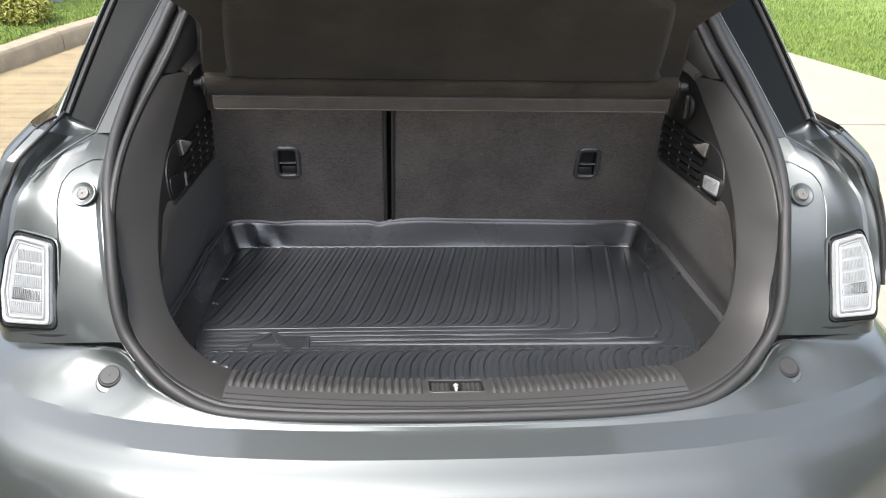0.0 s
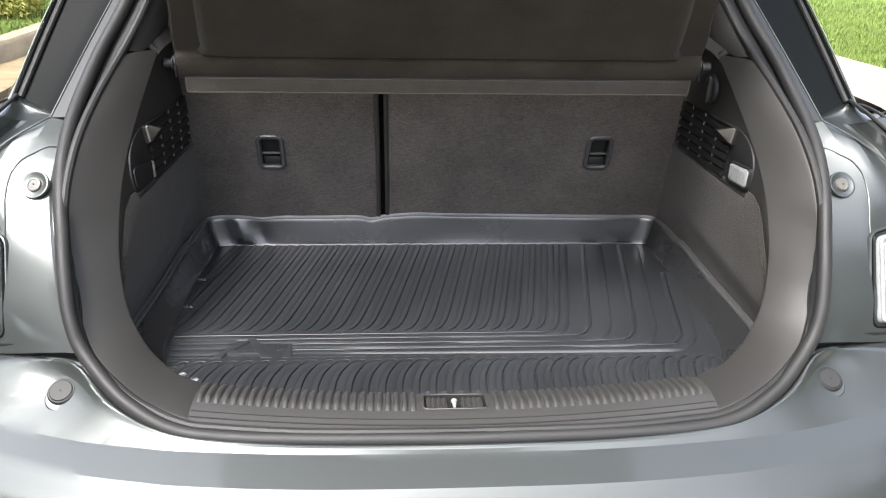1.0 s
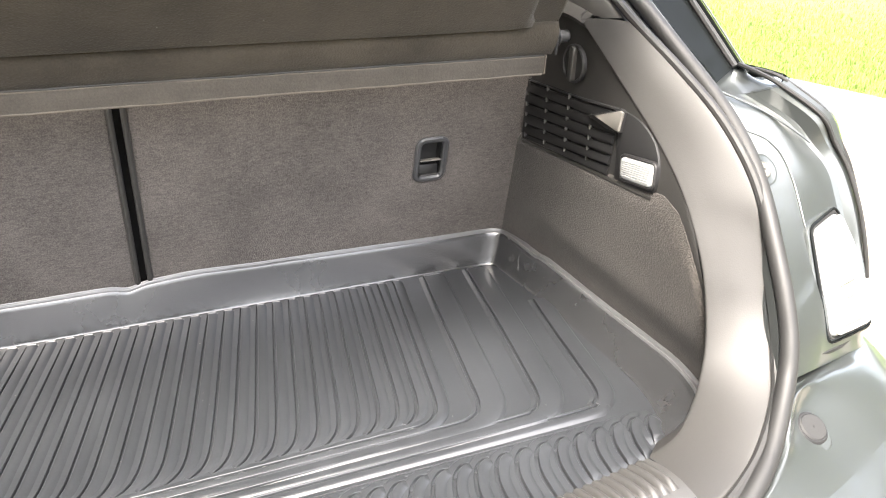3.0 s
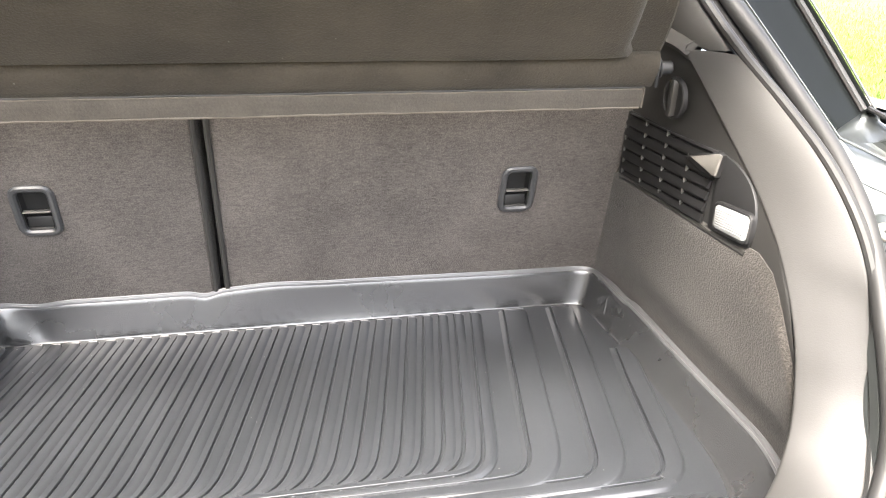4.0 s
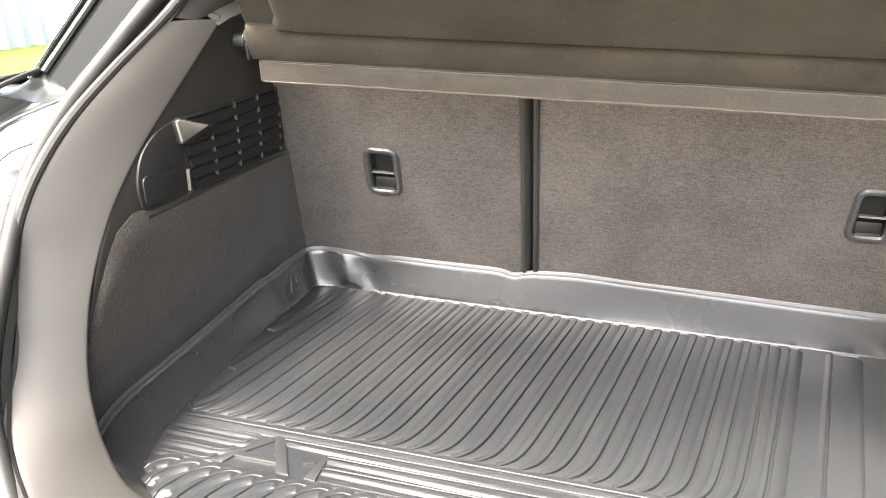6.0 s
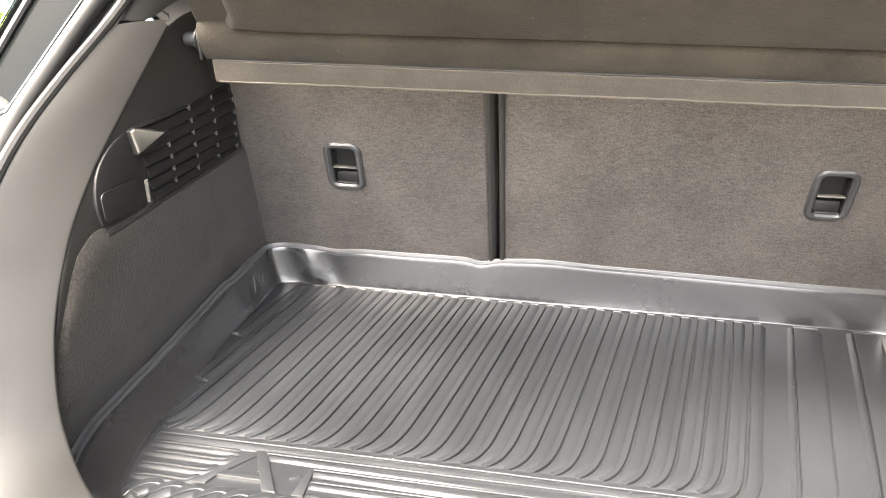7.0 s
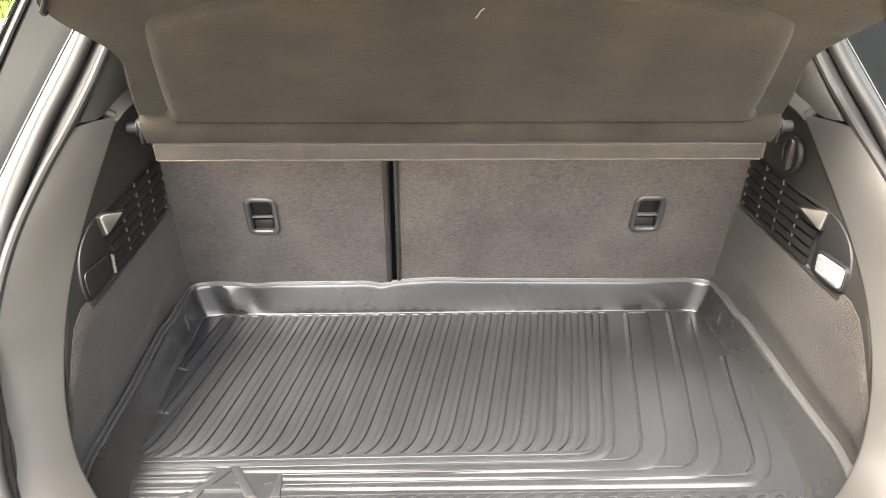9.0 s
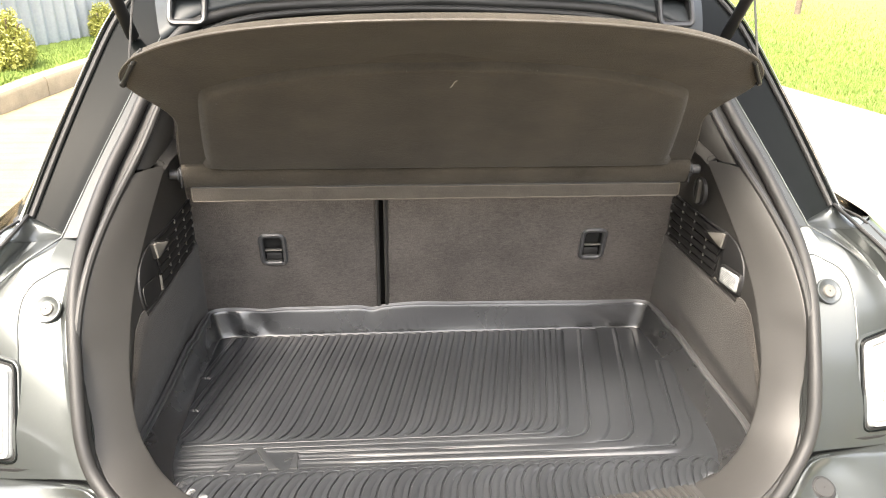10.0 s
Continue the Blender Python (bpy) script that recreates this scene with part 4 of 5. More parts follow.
for k in range(35):
    rib_part("front_rib", [(.4615 - .02572 * k + dx, y - .004 + .004 * clamp(k / 20)) for dx, y in SCALLOP], .0125, clip=.006, fade=.99, end_bar=False, rise=6)
# small moulded mark on each end wall near the back corner
def wall_at(s, y, q, w):
    """A point of an end wall: q the share of its height, w off its face."""
    t = lerp(q, [(0, 0), (.05, .10), (.22, .30), (.5, .55), (.84, .85)])
    fx, bx = (lerp(y, sorted((p.y, p.x) for p in ring if p.x > .3 and -.3 < p.y < -.02)) for ring in (foot, brim))
    x = fx + (bx - fx) * t - .96 * w
    return V(s * x, y, ramp(y) + (lip_height(x, y) - ramp(y)) * q + .28 * w) + OFF


for s in (1, -1):
    at = lambda u, v, w: wall_at(s, -.075 + u, .5 + v / .058, w)
    part("moulded_mark", bezel([(-.012, -.012), (.012, -.012), (.0, .013)], at, .0016, -.002, .0012, .0004), RIM_RUBBER, liner)
    part("moulded_mark", bezel([(.010, -.004), (.020, -.010), (.026, .002), (.016, .008)], at, .0016, -.002, .0010, .0004), RIM_RUBBER, liner)

# ---- parcel shelf, raised ----
shelf = thing("parcel_shelf", "dark felt-covered parcel shelf held raised by cords", "parcel shelf", (0, -.146, 1.064))
SO = V(0, .146, -1.064)
UP, OUT = V(0, -.17, .21).normalized(), V(0, .21, .17).normalized()


def shelf_at(x, v, w=0.0):
    """x across, v up the shelf from its pivot line, w behind its lower face."""
    return V(x, -.140, 1.060) + UP * v + OUT * w + SO


SH = [(.0, .0), (.40, .0), (.466, .002), (.474, .018), (.470, .06), (.464, .095), (.455, .135), (.449, .165), (.454, .190), (.470, .216), (.490, .243), (.502, .270),
      (.500, .290), (.478, .318), (.455, .335), (.402, .360), (.316, .385), (.197, .402), (.07, .409), (.0, .410)]
hs = curve([V(x, v, 0) for x, v in SH], 3)
loop_pts = [(p.x, p.y) for p in hs] + [(-p.x, p.y) for p in hs[-2:0:-1]]
# board with a pressed panel in its lower face: rings from the rim inwards
PAN = [(.0, .036), (.40, .036), (.420, .046), (.424, .068), (.405, .20), (.392, .250), (.375, .262), (.318, .285), (.19, .313), (.07, .324), (.0, .325)]
hp = curve([V(x, v, 0) for x, v in PAN], 4)
pan = [(p.x, p.y) for p in hp] + [(-p.x, p.y) for p in hp[-2:0:-1]]


def dense(poly, n):
    """n points round an outline, by angle from its middle."""
    c = (0.0, .18)
    out = []
    for k in range(n):
        a = 2 * math.pi * k / n - math.pi / 2
        d = (math.cos(a), math.sin(a))
        best = 0.0
        for (x0, y0), (x1, y1) in zip(poly, poly[1:] + poly[:1]):
            ex, ey = x1 - x0, y1 - y0
            den = d[0] * ey - d[1] * ex
            if abs(den) > 1e-12:
                r = ((x0 - c[0]) * ey - (y0 - c[1]) * ex) / den
                q = ((x0 - c[0]) * d[1] - (y0 - c[1]) * d[0]) / den
                if r > 0 and -1e-9 <= q <= 1 + 1e-9:
                    best = max(best, r)
        out.append((c[0] + d[0] * best, c[1] + d[1] * best))
    return out


N = 240
rim_o, rim_p = dense(loop_pts, N), dense(pan, N)
mixp = lambda a, b, t: [(p[0] + (q[0] - p[0]) * t, p[1] + (q[1] - p[1]) * t) for p, q in zip(a, b)]
sag = lambda x, v: -.044 * clamp((v - .27) / .14) ** 2
rings = []
for ring_pts, w in ((mixp(rim_o, rim_p, .03), .018), (rim_o, .007), (rim_o, .002), (mixp(rim_o, rim_p, .04), 0), (mixp(rim_o, rim_p, .5), .001), (mixp(rim_o, rim_p, .78), .0005), (mixp(rim_o, rim_p, .92), .0005), (rim_p, 0),
                    (mixp(rim_p, [(0, .18)] * N, .010), -.0060), (mixp(rim_p, [(0, .18)] * N, .024), -.0130), (mixp(rim_p, [(0, .18)] * N, .042), -.0158), (mixp(rim_p, [(0, .18)] * N, .075), -.0165), (mixp(rim_p, [(0, .18)] * N, .5), -.0150), (mixp(rim_p, [(0, .18)] * N, .98), -.0140)):
    rings.append([shelf_at(x, v - 1.1 * sag(x, v), w + sag(x, v)) for x, v in ring_pts])
v, f = grid(rings, closed=True)
back_ring = [shelf_at(x, vv - 1.1 * sag(x, vv), .020 + sag(x, vv)) for x, vv in mixp(rim_o, rim_p, .05)]
k = len(v)
v += back_ring
f += [(i, (i + 1) % N, k + (i + 1) % N, k + i) for i in range(N)] + [tuple(range(k, k + N)), tuple(range((len(rings) - 1) * N, len(rings) * N))]
part("board", (v, f), SHELF_FELT, shelf, smooth=40)
edge_line = [shelf_at(x, v - 1.1 * sag(x, v), .0035 + sag(x, v)) for x, v in loop_pts if v > .012]
part("edge_binding", sweep(edge_line, circle(.0022, 8), False, OUT), HEM, shelf)
# roll of the front edge over the pivots and the stitched hem below it
prof = [(-.1560, 1.0890), (-.1630, 1.0885), (-.1668, 1.0850), (-.1690, 1.0790), (-.1692, 1.0720), (-.1675, 1.0640), (-.1640, 1.0555), (-.1595, 1.0475), (-.1550, 1.0405), (-.1500, 1.0395), (-.1490, 1.0480), (-.1530, 1.0620), (-.1550, 1.0740), (-.1560, 1.0820)]
flap = [(-.1535, 1.0405), (-.1545, 1.0395), (-.1542, 1.0250), (-.1535, 1.0122), (-.1520, 1.0110), (-.1508, 1.0122), (-.1505, 1.0250), (-.1505, 1.0395)]
rows = [[V(x, y, z) + SO for y, z in prof] for x in [-.472 + .944 * k / 24 for k in range(25)]]
gv, gf = grid(rows, closed=True)
m = len(prof)
part("front_roll", (gv, gf + [tuple(range(m)), tuple(range(24 * m, 25 * m))]), SHELF_FELT, shelf, "rounded felt roll along the shelf's hinged edge", smooth=60)
rows = [[V(x + (.002 * math.sin(23 * x) if abs(x) < .45 else 0), y + .0006 * math.sin(31 * x), z + .0007 * math.sin(17 * x)) + SO for y, z in flap] for x in [-.4625 + .925 * k / 40 for k in range(41)]]
gv, gf = grid(rows, closed=True)
m = len(flap)
part("hem", (gv, gf + [tuple(range(m)), tuple(range(40 * m, 41 * m))]), HEM, shelf, "stitched vinyl hem")
for z, y, r, m in ((1.0390, -.1540, .0012, RUBBER), (1.0370, -.1542, .0010, HEM_EDGE), (1.0118, -.1530, .0016, HEM_EDGE)):
    part("stitch_line", sweep([V(-.46 + .92 * k / 40, y + random.uniform(-.0003, .0003), z + random.uniform(-.0005, .0005)) + SO for k in range(41)], circle(r, 6)), m, shelf)
for s in (1, -1):
    part("stitch_line", sweep([V(s * .4630, y, z) + SO for y, z in ((-.1545, 1.0390), (-.1542, 1.0250), (-.1533, 1.0120))], circle(.0013, 6)), HEM_EDGE, shelf)
    bracket = part("cord_bracket", joined(rod(shelf_at(s * .500, .275, -.004), shelf_at(s * .470, .325, -.006), .0035), rod(shelf_at(s * .470, .325, -.006), shelf_at(s * .452, .345, .004), .0035),
                                          rod(shelf_at(s * .503, .270, -.004), shelf_at(s * .497, .268, .012), .005)), TRIM_DARK, shelf)
    part("cord", sweep(curve([shelf_at(s * .478, .318, -.004), V(s * .458, -.315, 1.44) + SO, V(s * .448, -.30, 1.56) + SO], 4), circle(.0018, 6)), CORD, shelf)

thread = part("thread", sweep(curve([shelf_at(-.002, .283, -.0182), shelf_at(.001, .290, -.0190), shelf_at(.003, .297, -.0194), shelf_at(.007, .302, -.0196)], 4), circle(.0007, 6)), SATIN_PALE)
thread.location = shelf.location
tagged(thread, "pale loose thread caught on the felt shelf", "thread")

# ---- lamps, buffers and plugs on the tail ----
def tail_details(s):
    # tail lamp set into the quarter panel
    TL, TR, BR, BL = V(.670, -.487, .887), V(.753, -.455, .888), V(.763, -.545, .758), V(.664, -.564, .762)
    nz = (TR - TL).cross(TL - BL).normalized()
    nz = -nz if nz.y > 0 else nz
    W, Hh = .084, .142
    def at(u, v, w):
        a, b = u / W + .5, v / Hh + .5
        p = (BL * (1 - a) + BR * a) * (1 - b) + (TL * (1 - a) + TR * a) * b + nz * w
        return V(s * p.x, p.y, p.z)
    # outline: outer side bowed, corners rounded
    def out(k):
        base = [V(-W / 2 + k, -Hh / 2 + k, 0), V(W / 2 - k - .006, -Hh / 2 + k, 0), V(W / 2 - k + .003, -.02, 0), V(W / 2 - k + .001, .03, 0), V(W / 2 - k - .010, Hh / 2 - k, 0), V(-W / 2 + k, Hh / 2 - k - .004, 0)]
        poly = []
        for i, p in enumerate(base):
            before, after = base[i - 1], base[(i + 1) % 6]
            r = (.004 if i in (2, 3) else .0125 - .5 * k)
            p0, p1 = p + (before - p).normalized() * r, p + (after - p).normalized() * r
            poly += [tuple((p0.lerp(p, q).lerp(p.lerp(p1, q), q))[:2]) for q in (0, .25, .5, .75, 1)]
        return poly
    lamp = part("tail_lamp", prism(out(-.0075), at, -.014, .0035, .004), PAINT, car, "pale clear-lens lamp in a dark bezel", smooth=40)
    part("bezel_ring", bezel(out(-.0045), at, .0030, .0030, .0062, .0012), PAINT_DARK, lamp)
    part("lamp_gasket", bezel(out(-.0008), at, .0032, .002, .0050, .0008), BLACK, lamp)
    lens = part("lens", prism(out(.003), at, .002, .0105, .004), LENS, lamp, "white translucent lamp lens", smooth=40)
    part("lens_border", bezel(out(.0040), at, .0060, .0100, .0130, .0012), LENS, lens, smooth=40)
    part("border_groove", bezel(out(.0105), at, .0014, .0102, .0110, .0002), SATIN, lens)
    part("lens_border", bezel(out(.0125), at, .0028, .0100, .0122, .0008), LENS, lens, smooth=40)
    for k in range(5):
        v0 = -.0505 + .0203 * k
        u1 = .0235 - .0012 * k
        part("reflector_cell", prism([(-.0250, v0), (u1, v0), (u1, v0 + .0178), (-.0250, v0 + .0178)], at, .0095, .0118, .0008), CHROME if k == 1 else LENS, lens, smooth=40)
        for q in range(15):
            u0 = -.0240 + (u1 + .0232) * q / 14.5
            part("lens_rib", prism([(u0, v0 + .0012), (u0 + .0012, v0 + .0012), (u0 + .0012, v0 + .0166), (u0, v0 + .0166)], at, .0112, .0126, .0004), RIB_GREY, lens, smooth=0)
    # round plug high beside the seal
    p, n = V(.636, -.428, .946), V(.10, -.72, .66).normalized()
    disc = lambda a, b, r, e=0: rod(V(s * (p + n * a).x, (p + n * a).y, (p + n * a).z), V(s * (p + n * b).x, (p + n * b).y, (p + n * b).z), r, 24, e)
    side_axis = n.orthogonal().normalized()
    other = n.cross(side_axis)
    def dish(prof, count=28):
        """A turned shape round the plug's axis from (radius, height) pairs."""
        rings = [[p + n * h + r * (math.cos(2 * math.pi * k / count) * side_axis + math.sin(2 * math.pi * k / count) * other) for k in range(count)] for r, h in prof]
        return grid([[V(s * q.x, q.y, q.z) for q in ring] for ring in rings], closed=True)
    plug = part("body_plug", dish([(.0225, -.003), (.0218, .0010), (.0205, .0014), (.0188, .0008), (.0150, -.0008), (.0120, -.0012), (.0002, -.0012)]), PAINT, car, "round painted dimple with a rubber plug", smooth=50)
    part("plug_centre", dish([(.0110, -.002), (.0110, .0012), (.0100, .0024), (.0080, .0026), (.0074, .0020), (.0002, .0020)]), SATIN, plug, smooth=40)
    part("plug_dot", disc(.0018, .0026, .0015, .0003), BLACK, plug)
    # rubber tailgate buffer on the bumper
    p2, n2 = V(.553, -.655, .7275), V(.03, -.46, .89).normalized()
    disc2 = lambda a, b, r, e=0: rod(V(s * (p2 + n2 * a).x, (p2 + n2 * a).y, (p2 + n2 * a).z), V(s * (p2 + n2 * b).x, (p2 + n2 * b).y, (p2 + n2 * b).z), r, 28, e)
    buf = part("rubber_buffer", disc2(-.012, .0060, .0195, .002), TRIM_DARK, car, "round black rubber tailgate buffer")
    part("buffer_face", disc2(.002, .0078, .0160, .0015), RUBBER, buf)
    part("buffer_dot", disc2(.0078, .0086, .0014, .0003), BLACK, buf)
    p2 = p2 + V(0, -.006, -.003)
    part("buffer_seat", disc2(-.012, .0022, .0225, .002), PAINT, buf, "painted seat round the buffer")
    # two gutter seal lines over the shoulder, from the foot of the pillar down behind the lamp
    inner = ((.702, -.279, 1.040), (.700, -.318, 1.038), (.705, -.356, 1.031), (.734, -.408, 1.002), (.752, -.423, .970), (.767, -.444, .936), (.776, -.470, .890), (.781, -.492, .840), (.785, -.505, .800))
    outer = ((.712, -.292, 1.036), (.712, -.312, 1.039), (.724, -.342, 1.034), (.750, -.396, 1.006), (.768, -.412, .973), (.782, -.432, .938), (.791, -.455, .890), (.796, -.474, .840), (.798, -.482, .800))
    for pts, r, m in ((inner, .0034, RUBBER), (outer, .0026, RUBBER)):
        line = curve([V(q[0], q[1] - .003, q[2] + .002) for q in pts], 5)
        part("gutter_seal", sweep([V(s * q.x, q.y, q.z) for q in line], circle(r, 8)), m, car, "black gutter seal line")


both(tail_details)


# ---- roof, flanks and nose ----
def half_net(sections):
    rows = [[Vector(p) for p in r] for r in sections]
    return sheet(rows, 4, 4)


ROOF = [[(0, .155, 1.405), (.25, .145, 1.395), (.42, .115, 1.372), (.545, .13, 1.345), (.60, .15, 1.33)],
        [(0, .5, 1.425), (.25, .5, 1.418), (.44, .5, 1.395), (.555, .5, 1.35), (.60, .5, 1.31)],
        [(0, 1.1, 1.420), (.25, 1.1, 1.415), (.45, 1.1, 1.395), (.56, 1.1, 1.35), (.61, 1.1, 1.31)],
        [(0, 1.5, 1.36), (.25, 1.5, 1.355), (.45, 1.5, 1.34), (.56, 1.5, 1.30), (.62, 1.5, 1.26)]]
net = half_net(ROOF)
whole = [[V(-p.x, p.y, p.z) for p in r[:0:-1]] + r for r in net]
part("roof", thick(whole, (0, 0, -.03)), PAINT, car, "grey painted roof", smooth=50)
part("headliner", thick([[V(x, y, z) for x in (-.56, 0, .56)] for y, z in ((.17, 1.33), (.6, 1.355), (1.5, 1.29))], (0, 0, .01)), TRIM, car)


def flank(s):
    F = [[(.79, -.30, .77), (.83, -.2, .70), (.855, -.2, .50), (.82, -.2, .25)],
         [(.785, .1, .99), (.835, .1, .77), (.86, .1, .50), (.82, .1, .25)],
         [(.775, .8, .96), (.83, .8, .75), (.86, .8, .50), (.82, .8, .22)],
         [(.77, 1.6, .95), (.825, 1.6, .72), (.85, 1.6, .48), (.81, 1.6, .22)],
         [(.74, 2.4, .88), (.80, 2.4, .68), (.83, 2.4, .46), (.79, 2.4, .25)],
         [(.62, 3.0, .72), (.66, 3.0, .60), (.66, 3.0, .42), (.62, 3.0, .25)]]
    part("flank", thick(side(s, half_net(F)), (-s * .02, 0, 0)), PAINT, car, "grey painted body side", smooth=50)
    A = [[(.725, -.28, 1.025), (.770, -.14, 1.018), (.785, .1, .99)], [(.675, -.06, 1.19), (.70, .05, 1.15), (.735, .15, 1.02)], [(.60, .15, 1.35), (.61, .2, 1.33), (.72, .25, 1.03)]]
    part("rear_corner", thick(side(s, half_net(A)), (-s * .01, 0, 0)), PAINT, car, smooth=50)
    G = [V(s * .722, .25, 1.02), V(s * .76, 1.6, .97), V(s * .63, 1.45, 1.27), V(s * .61, .2, 1.32)]
    part("door_glass", (G + [p - V(s * .005, 0, 0) for p in G], [(0, 1, 2, 3), (7, 6, 5, 4), (0, 4, 5, 1), (1, 5, 6, 2), (2, 6, 7, 3), (3, 7, 4, 0)]), PAINT_DARK, car, smooth=0)
    for y in (.02, 2.35):
        n = 32
        prof = [(.20, .0), (.29, .01), (.305, .04), (.305, .16), (.29, .19), (.20, .20)]
        rows = [[V(s * (.62 + w), y + r * math.cos(2 * math.pi * k / n), .31 + r * math.sin(2 * math.pi * k / n)) for r, w in prof] for k in range(n)]
        wheel = part("wheel", grid(rows, closed=True, around=True), RUBBER, car, "black road wheel")
        part("rim", rod((s * .66, y, .31), (s * .80, y, .31), .205, 28), SATIN, wheel)


both(flank)
NOSE = [[(0, 1.9, 1.03), (.4, 1.9, 1.02), (.77, 1.85, .95)], [(0, 2.5, .96), (.4, 2.5, .94), (.74, 2.4, .88)], [(0, 3.02, .80), (.4, 2.98, .78), (.62, 2.9, .72)], [(0, 3.12, .5), (.4, 3.08, .5), (.64, 2.98, .45)], [(0, 3.08, .25), (.4, 3.05, .25), (.62, 2.95, .25)]]
net = half_net(NOSE)
part("nose", thick([[V(-p.x, p.y, p.z) for p in r[:0:-1]] + r for r in net], (0, -.02, -.02)), PAINT, car, smooth=50)
W = [V(-.62, 1.5, 1.27), V(.62, 1.5, 1.27), V(.75, 1.95, 1.0), V(-.75, 1.95, 1.0)]
part("windscreen", (W + [p + V(0, -.006, -.006) for p in W], [(0, 1, 2, 3), (7, 6, 5, 4), (0, 4, 5, 1), (1, 5, 6, 2), (2, 6, 7, 3), (3, 7, 4, 0)]), TINT, car, smooth=0)
part("underbody", box((-.80, -.62, .22), (.80, 3.0, .45), .05), CHASSIS, car)
part("cabin_bulkhead", box((-.60, .16, .45), (.60, .20, 1.31), .01), CHASSIS, car)
for s in (1, -1):
    part("cabin_side", box((s * .62 - .01, .05, .45), (s * .62 + .01, 1.9, 1.04), .004), CHASSIS, car)

# inner tail panel below and beside the opening, hidden behind the linings
for s in (1, -1):
    gap = [V(s * x, y, z) for x, y, z in ((.530, -.585, .752), (.610, -.566, .742), (.710, -.540, .728), (.770, -.500, .716), (.800, -.400, .708), (.815, -.25, .704))]
    part("shut_line_backing", sweep(curve(gap, 4), [(-.02, -.02), (.02, -.02), (.02, .02), (-.02, .02)]), BLACK, car)
part("tail_inner", box((-.56, -.72, .45), (.56, -.66, .66), .01), CHASSIS, car)
for s in (1, -1):
    part("wheel_arch", box((s * .57 - .01, -.26, .45), (s * .57 + .01, .20, 1.0), .004), CHASSIS, car)

# roof header above the opening
HEADER = [[(.0, .078, 1.345), (.0, .066, 1.362), (.0, .10, 1.392), (0, .16, 1.407)], [(.31, .066, 1.334), (.31, .054, 1.350), (.31, .09, 1.380), (.31, .15, 1.395)], [(.45, .036, 1.312), (.452, .026, 1.327), (.455, .06, 1.355), (.46, .12, 1.372)], [(.512, -.010, 1.275), (.52, -.012, 1.290), (.535, .04, 1.325), (.55, .10, 1.352)]]
net = half_net(HEADER)
part("roof_header", thick([[V(-p.x, p.y, p.z) for p in r] for r in net[:0:-1]] + net, (0, .01, -.008)), SHADED_PAINT, car, "satin grey roof header", smooth=50)

# ---- raised tailgate ----
HY, HZ, ANG = .10, 1.415, radians(52)
TU, TN = V(0, -math.cos(ANG), math.sin(ANG)), V(0, -math.sin(ANG), -math.cos(ANG))


def gate_at(x, v, w=0.0):
    """v from the hinges outwards, w below the gate's inner face."""
    return V(x, HY, HZ) + TU * v + TN * w


def gate_half(v):
    return lerp(v, [(0, .50), (.30, .56), (.60, .63), (.75, .68), (.95, .66), (1.05, .60)])


rows = []
for v in [.0, .10, .2, .3, .45, .6, .75, .9, 1.0, 1.06]:
    h = gate_half(v)
    bow = .05 * clamp((v - .6) / .45) ** 2
    rows.append([gate_at(h * k / 8, v, bow - .045 + .03 * (k / 8) ** 2) for k in range(-8, 9)])
gate = part("tailgate", thick(rows, TN * -.012), PAINT, car, "raised grey tailgate with black inner lining", smooth=50)
fr = [(-.50, .02), (.50, .02), (.56, .30), (.63, .60), (-.63, .60), (-.56, .30)]
part("window_frame", bezel(fr, gate_at, .075, -.04, .012, .008), TRIM_DARK, gate)
wp = inset(fr, .07)
part("rear_window", prism(wp, gate_at, -.030, -.024, .002), PAINT_DARK, gate, "dark tinted rear window")
low = [(-.62, .58), (.62, .58), (.665, .75), (.645, .95), (.585, 1.04), (-.585, 1.04), (-.645, .95), (-.665, .75)]
part("gate_lining", prism(low, gate_at, -.02, .035, .03), TRIM_DARK, gate, "black plastic tailgate lining", smooth=40)
# hinge-side inner frame pressing, with its openings
for s in (1, -1):
    part("frame_pressing", bezel([(s * .43 + a, .075 + b) for a, b in rounded(.16, .15, .03)], gate_at, .035, .0, .03, .008), TRIM, gate)
    at_h = lambda u, v, w: V(s * (.472 + u), .018 - w + .55 * v, 1.334 + .83 * v)
    recess = part("hinge_recess", bezel(rounded(.074, .066, .016), at_h, .010, -.03, .004, .003), SATIN_DARK, car, "grey pressed frame round a dark opening")
    part("recess_floor", prism(rounded(.060, .052, .012), at_h, -.034, -.029, .001), BLACK, recess)
    hinge = part("hinge", box((s * .40 - .02, .05, 1.385), (s * .40 + .02, .13, 1.42), .006), TRIM_DARK, car)
    strut = part("gas_strut", rod((s * .574, .005, 1.282), (s * .585, -.26, 1.640), .0115, 14), TRIM_DARK, car, "black gas strut")
    part("strut_rod", rod((s * .585, -.26, 1.640), (s * .592, -.45, 1.890), .005, 10), CHROME, strut)

# ---- kerb, fence and planting ----
y = -8.0
while y < 7.4:
    y1 = y + 0.9
    rows = []
    for q in (y + .006, (y + y1) / 2, y1 - .006):
        rows.append([V(kerb_x(q) - u + .01 * math.sin(q * 5), q, w + .006 * math.sin(3 * q)) for u, w in [(0, -.1), (-.0, .115), (.02, .14), (.14, .145), (.15, -.1)]])
    vv, ff = grid(rows, closed=True)
    kb = part("kerb", (vv, ff + [(0, 1, 2, 3, 4), (10, 11, 12, 13, 14)]), KERB, smooth=40)
    tagged(kb, "weathered grey concrete kerb stone beside the turf", "kerb", kind="structure")
    y = y1
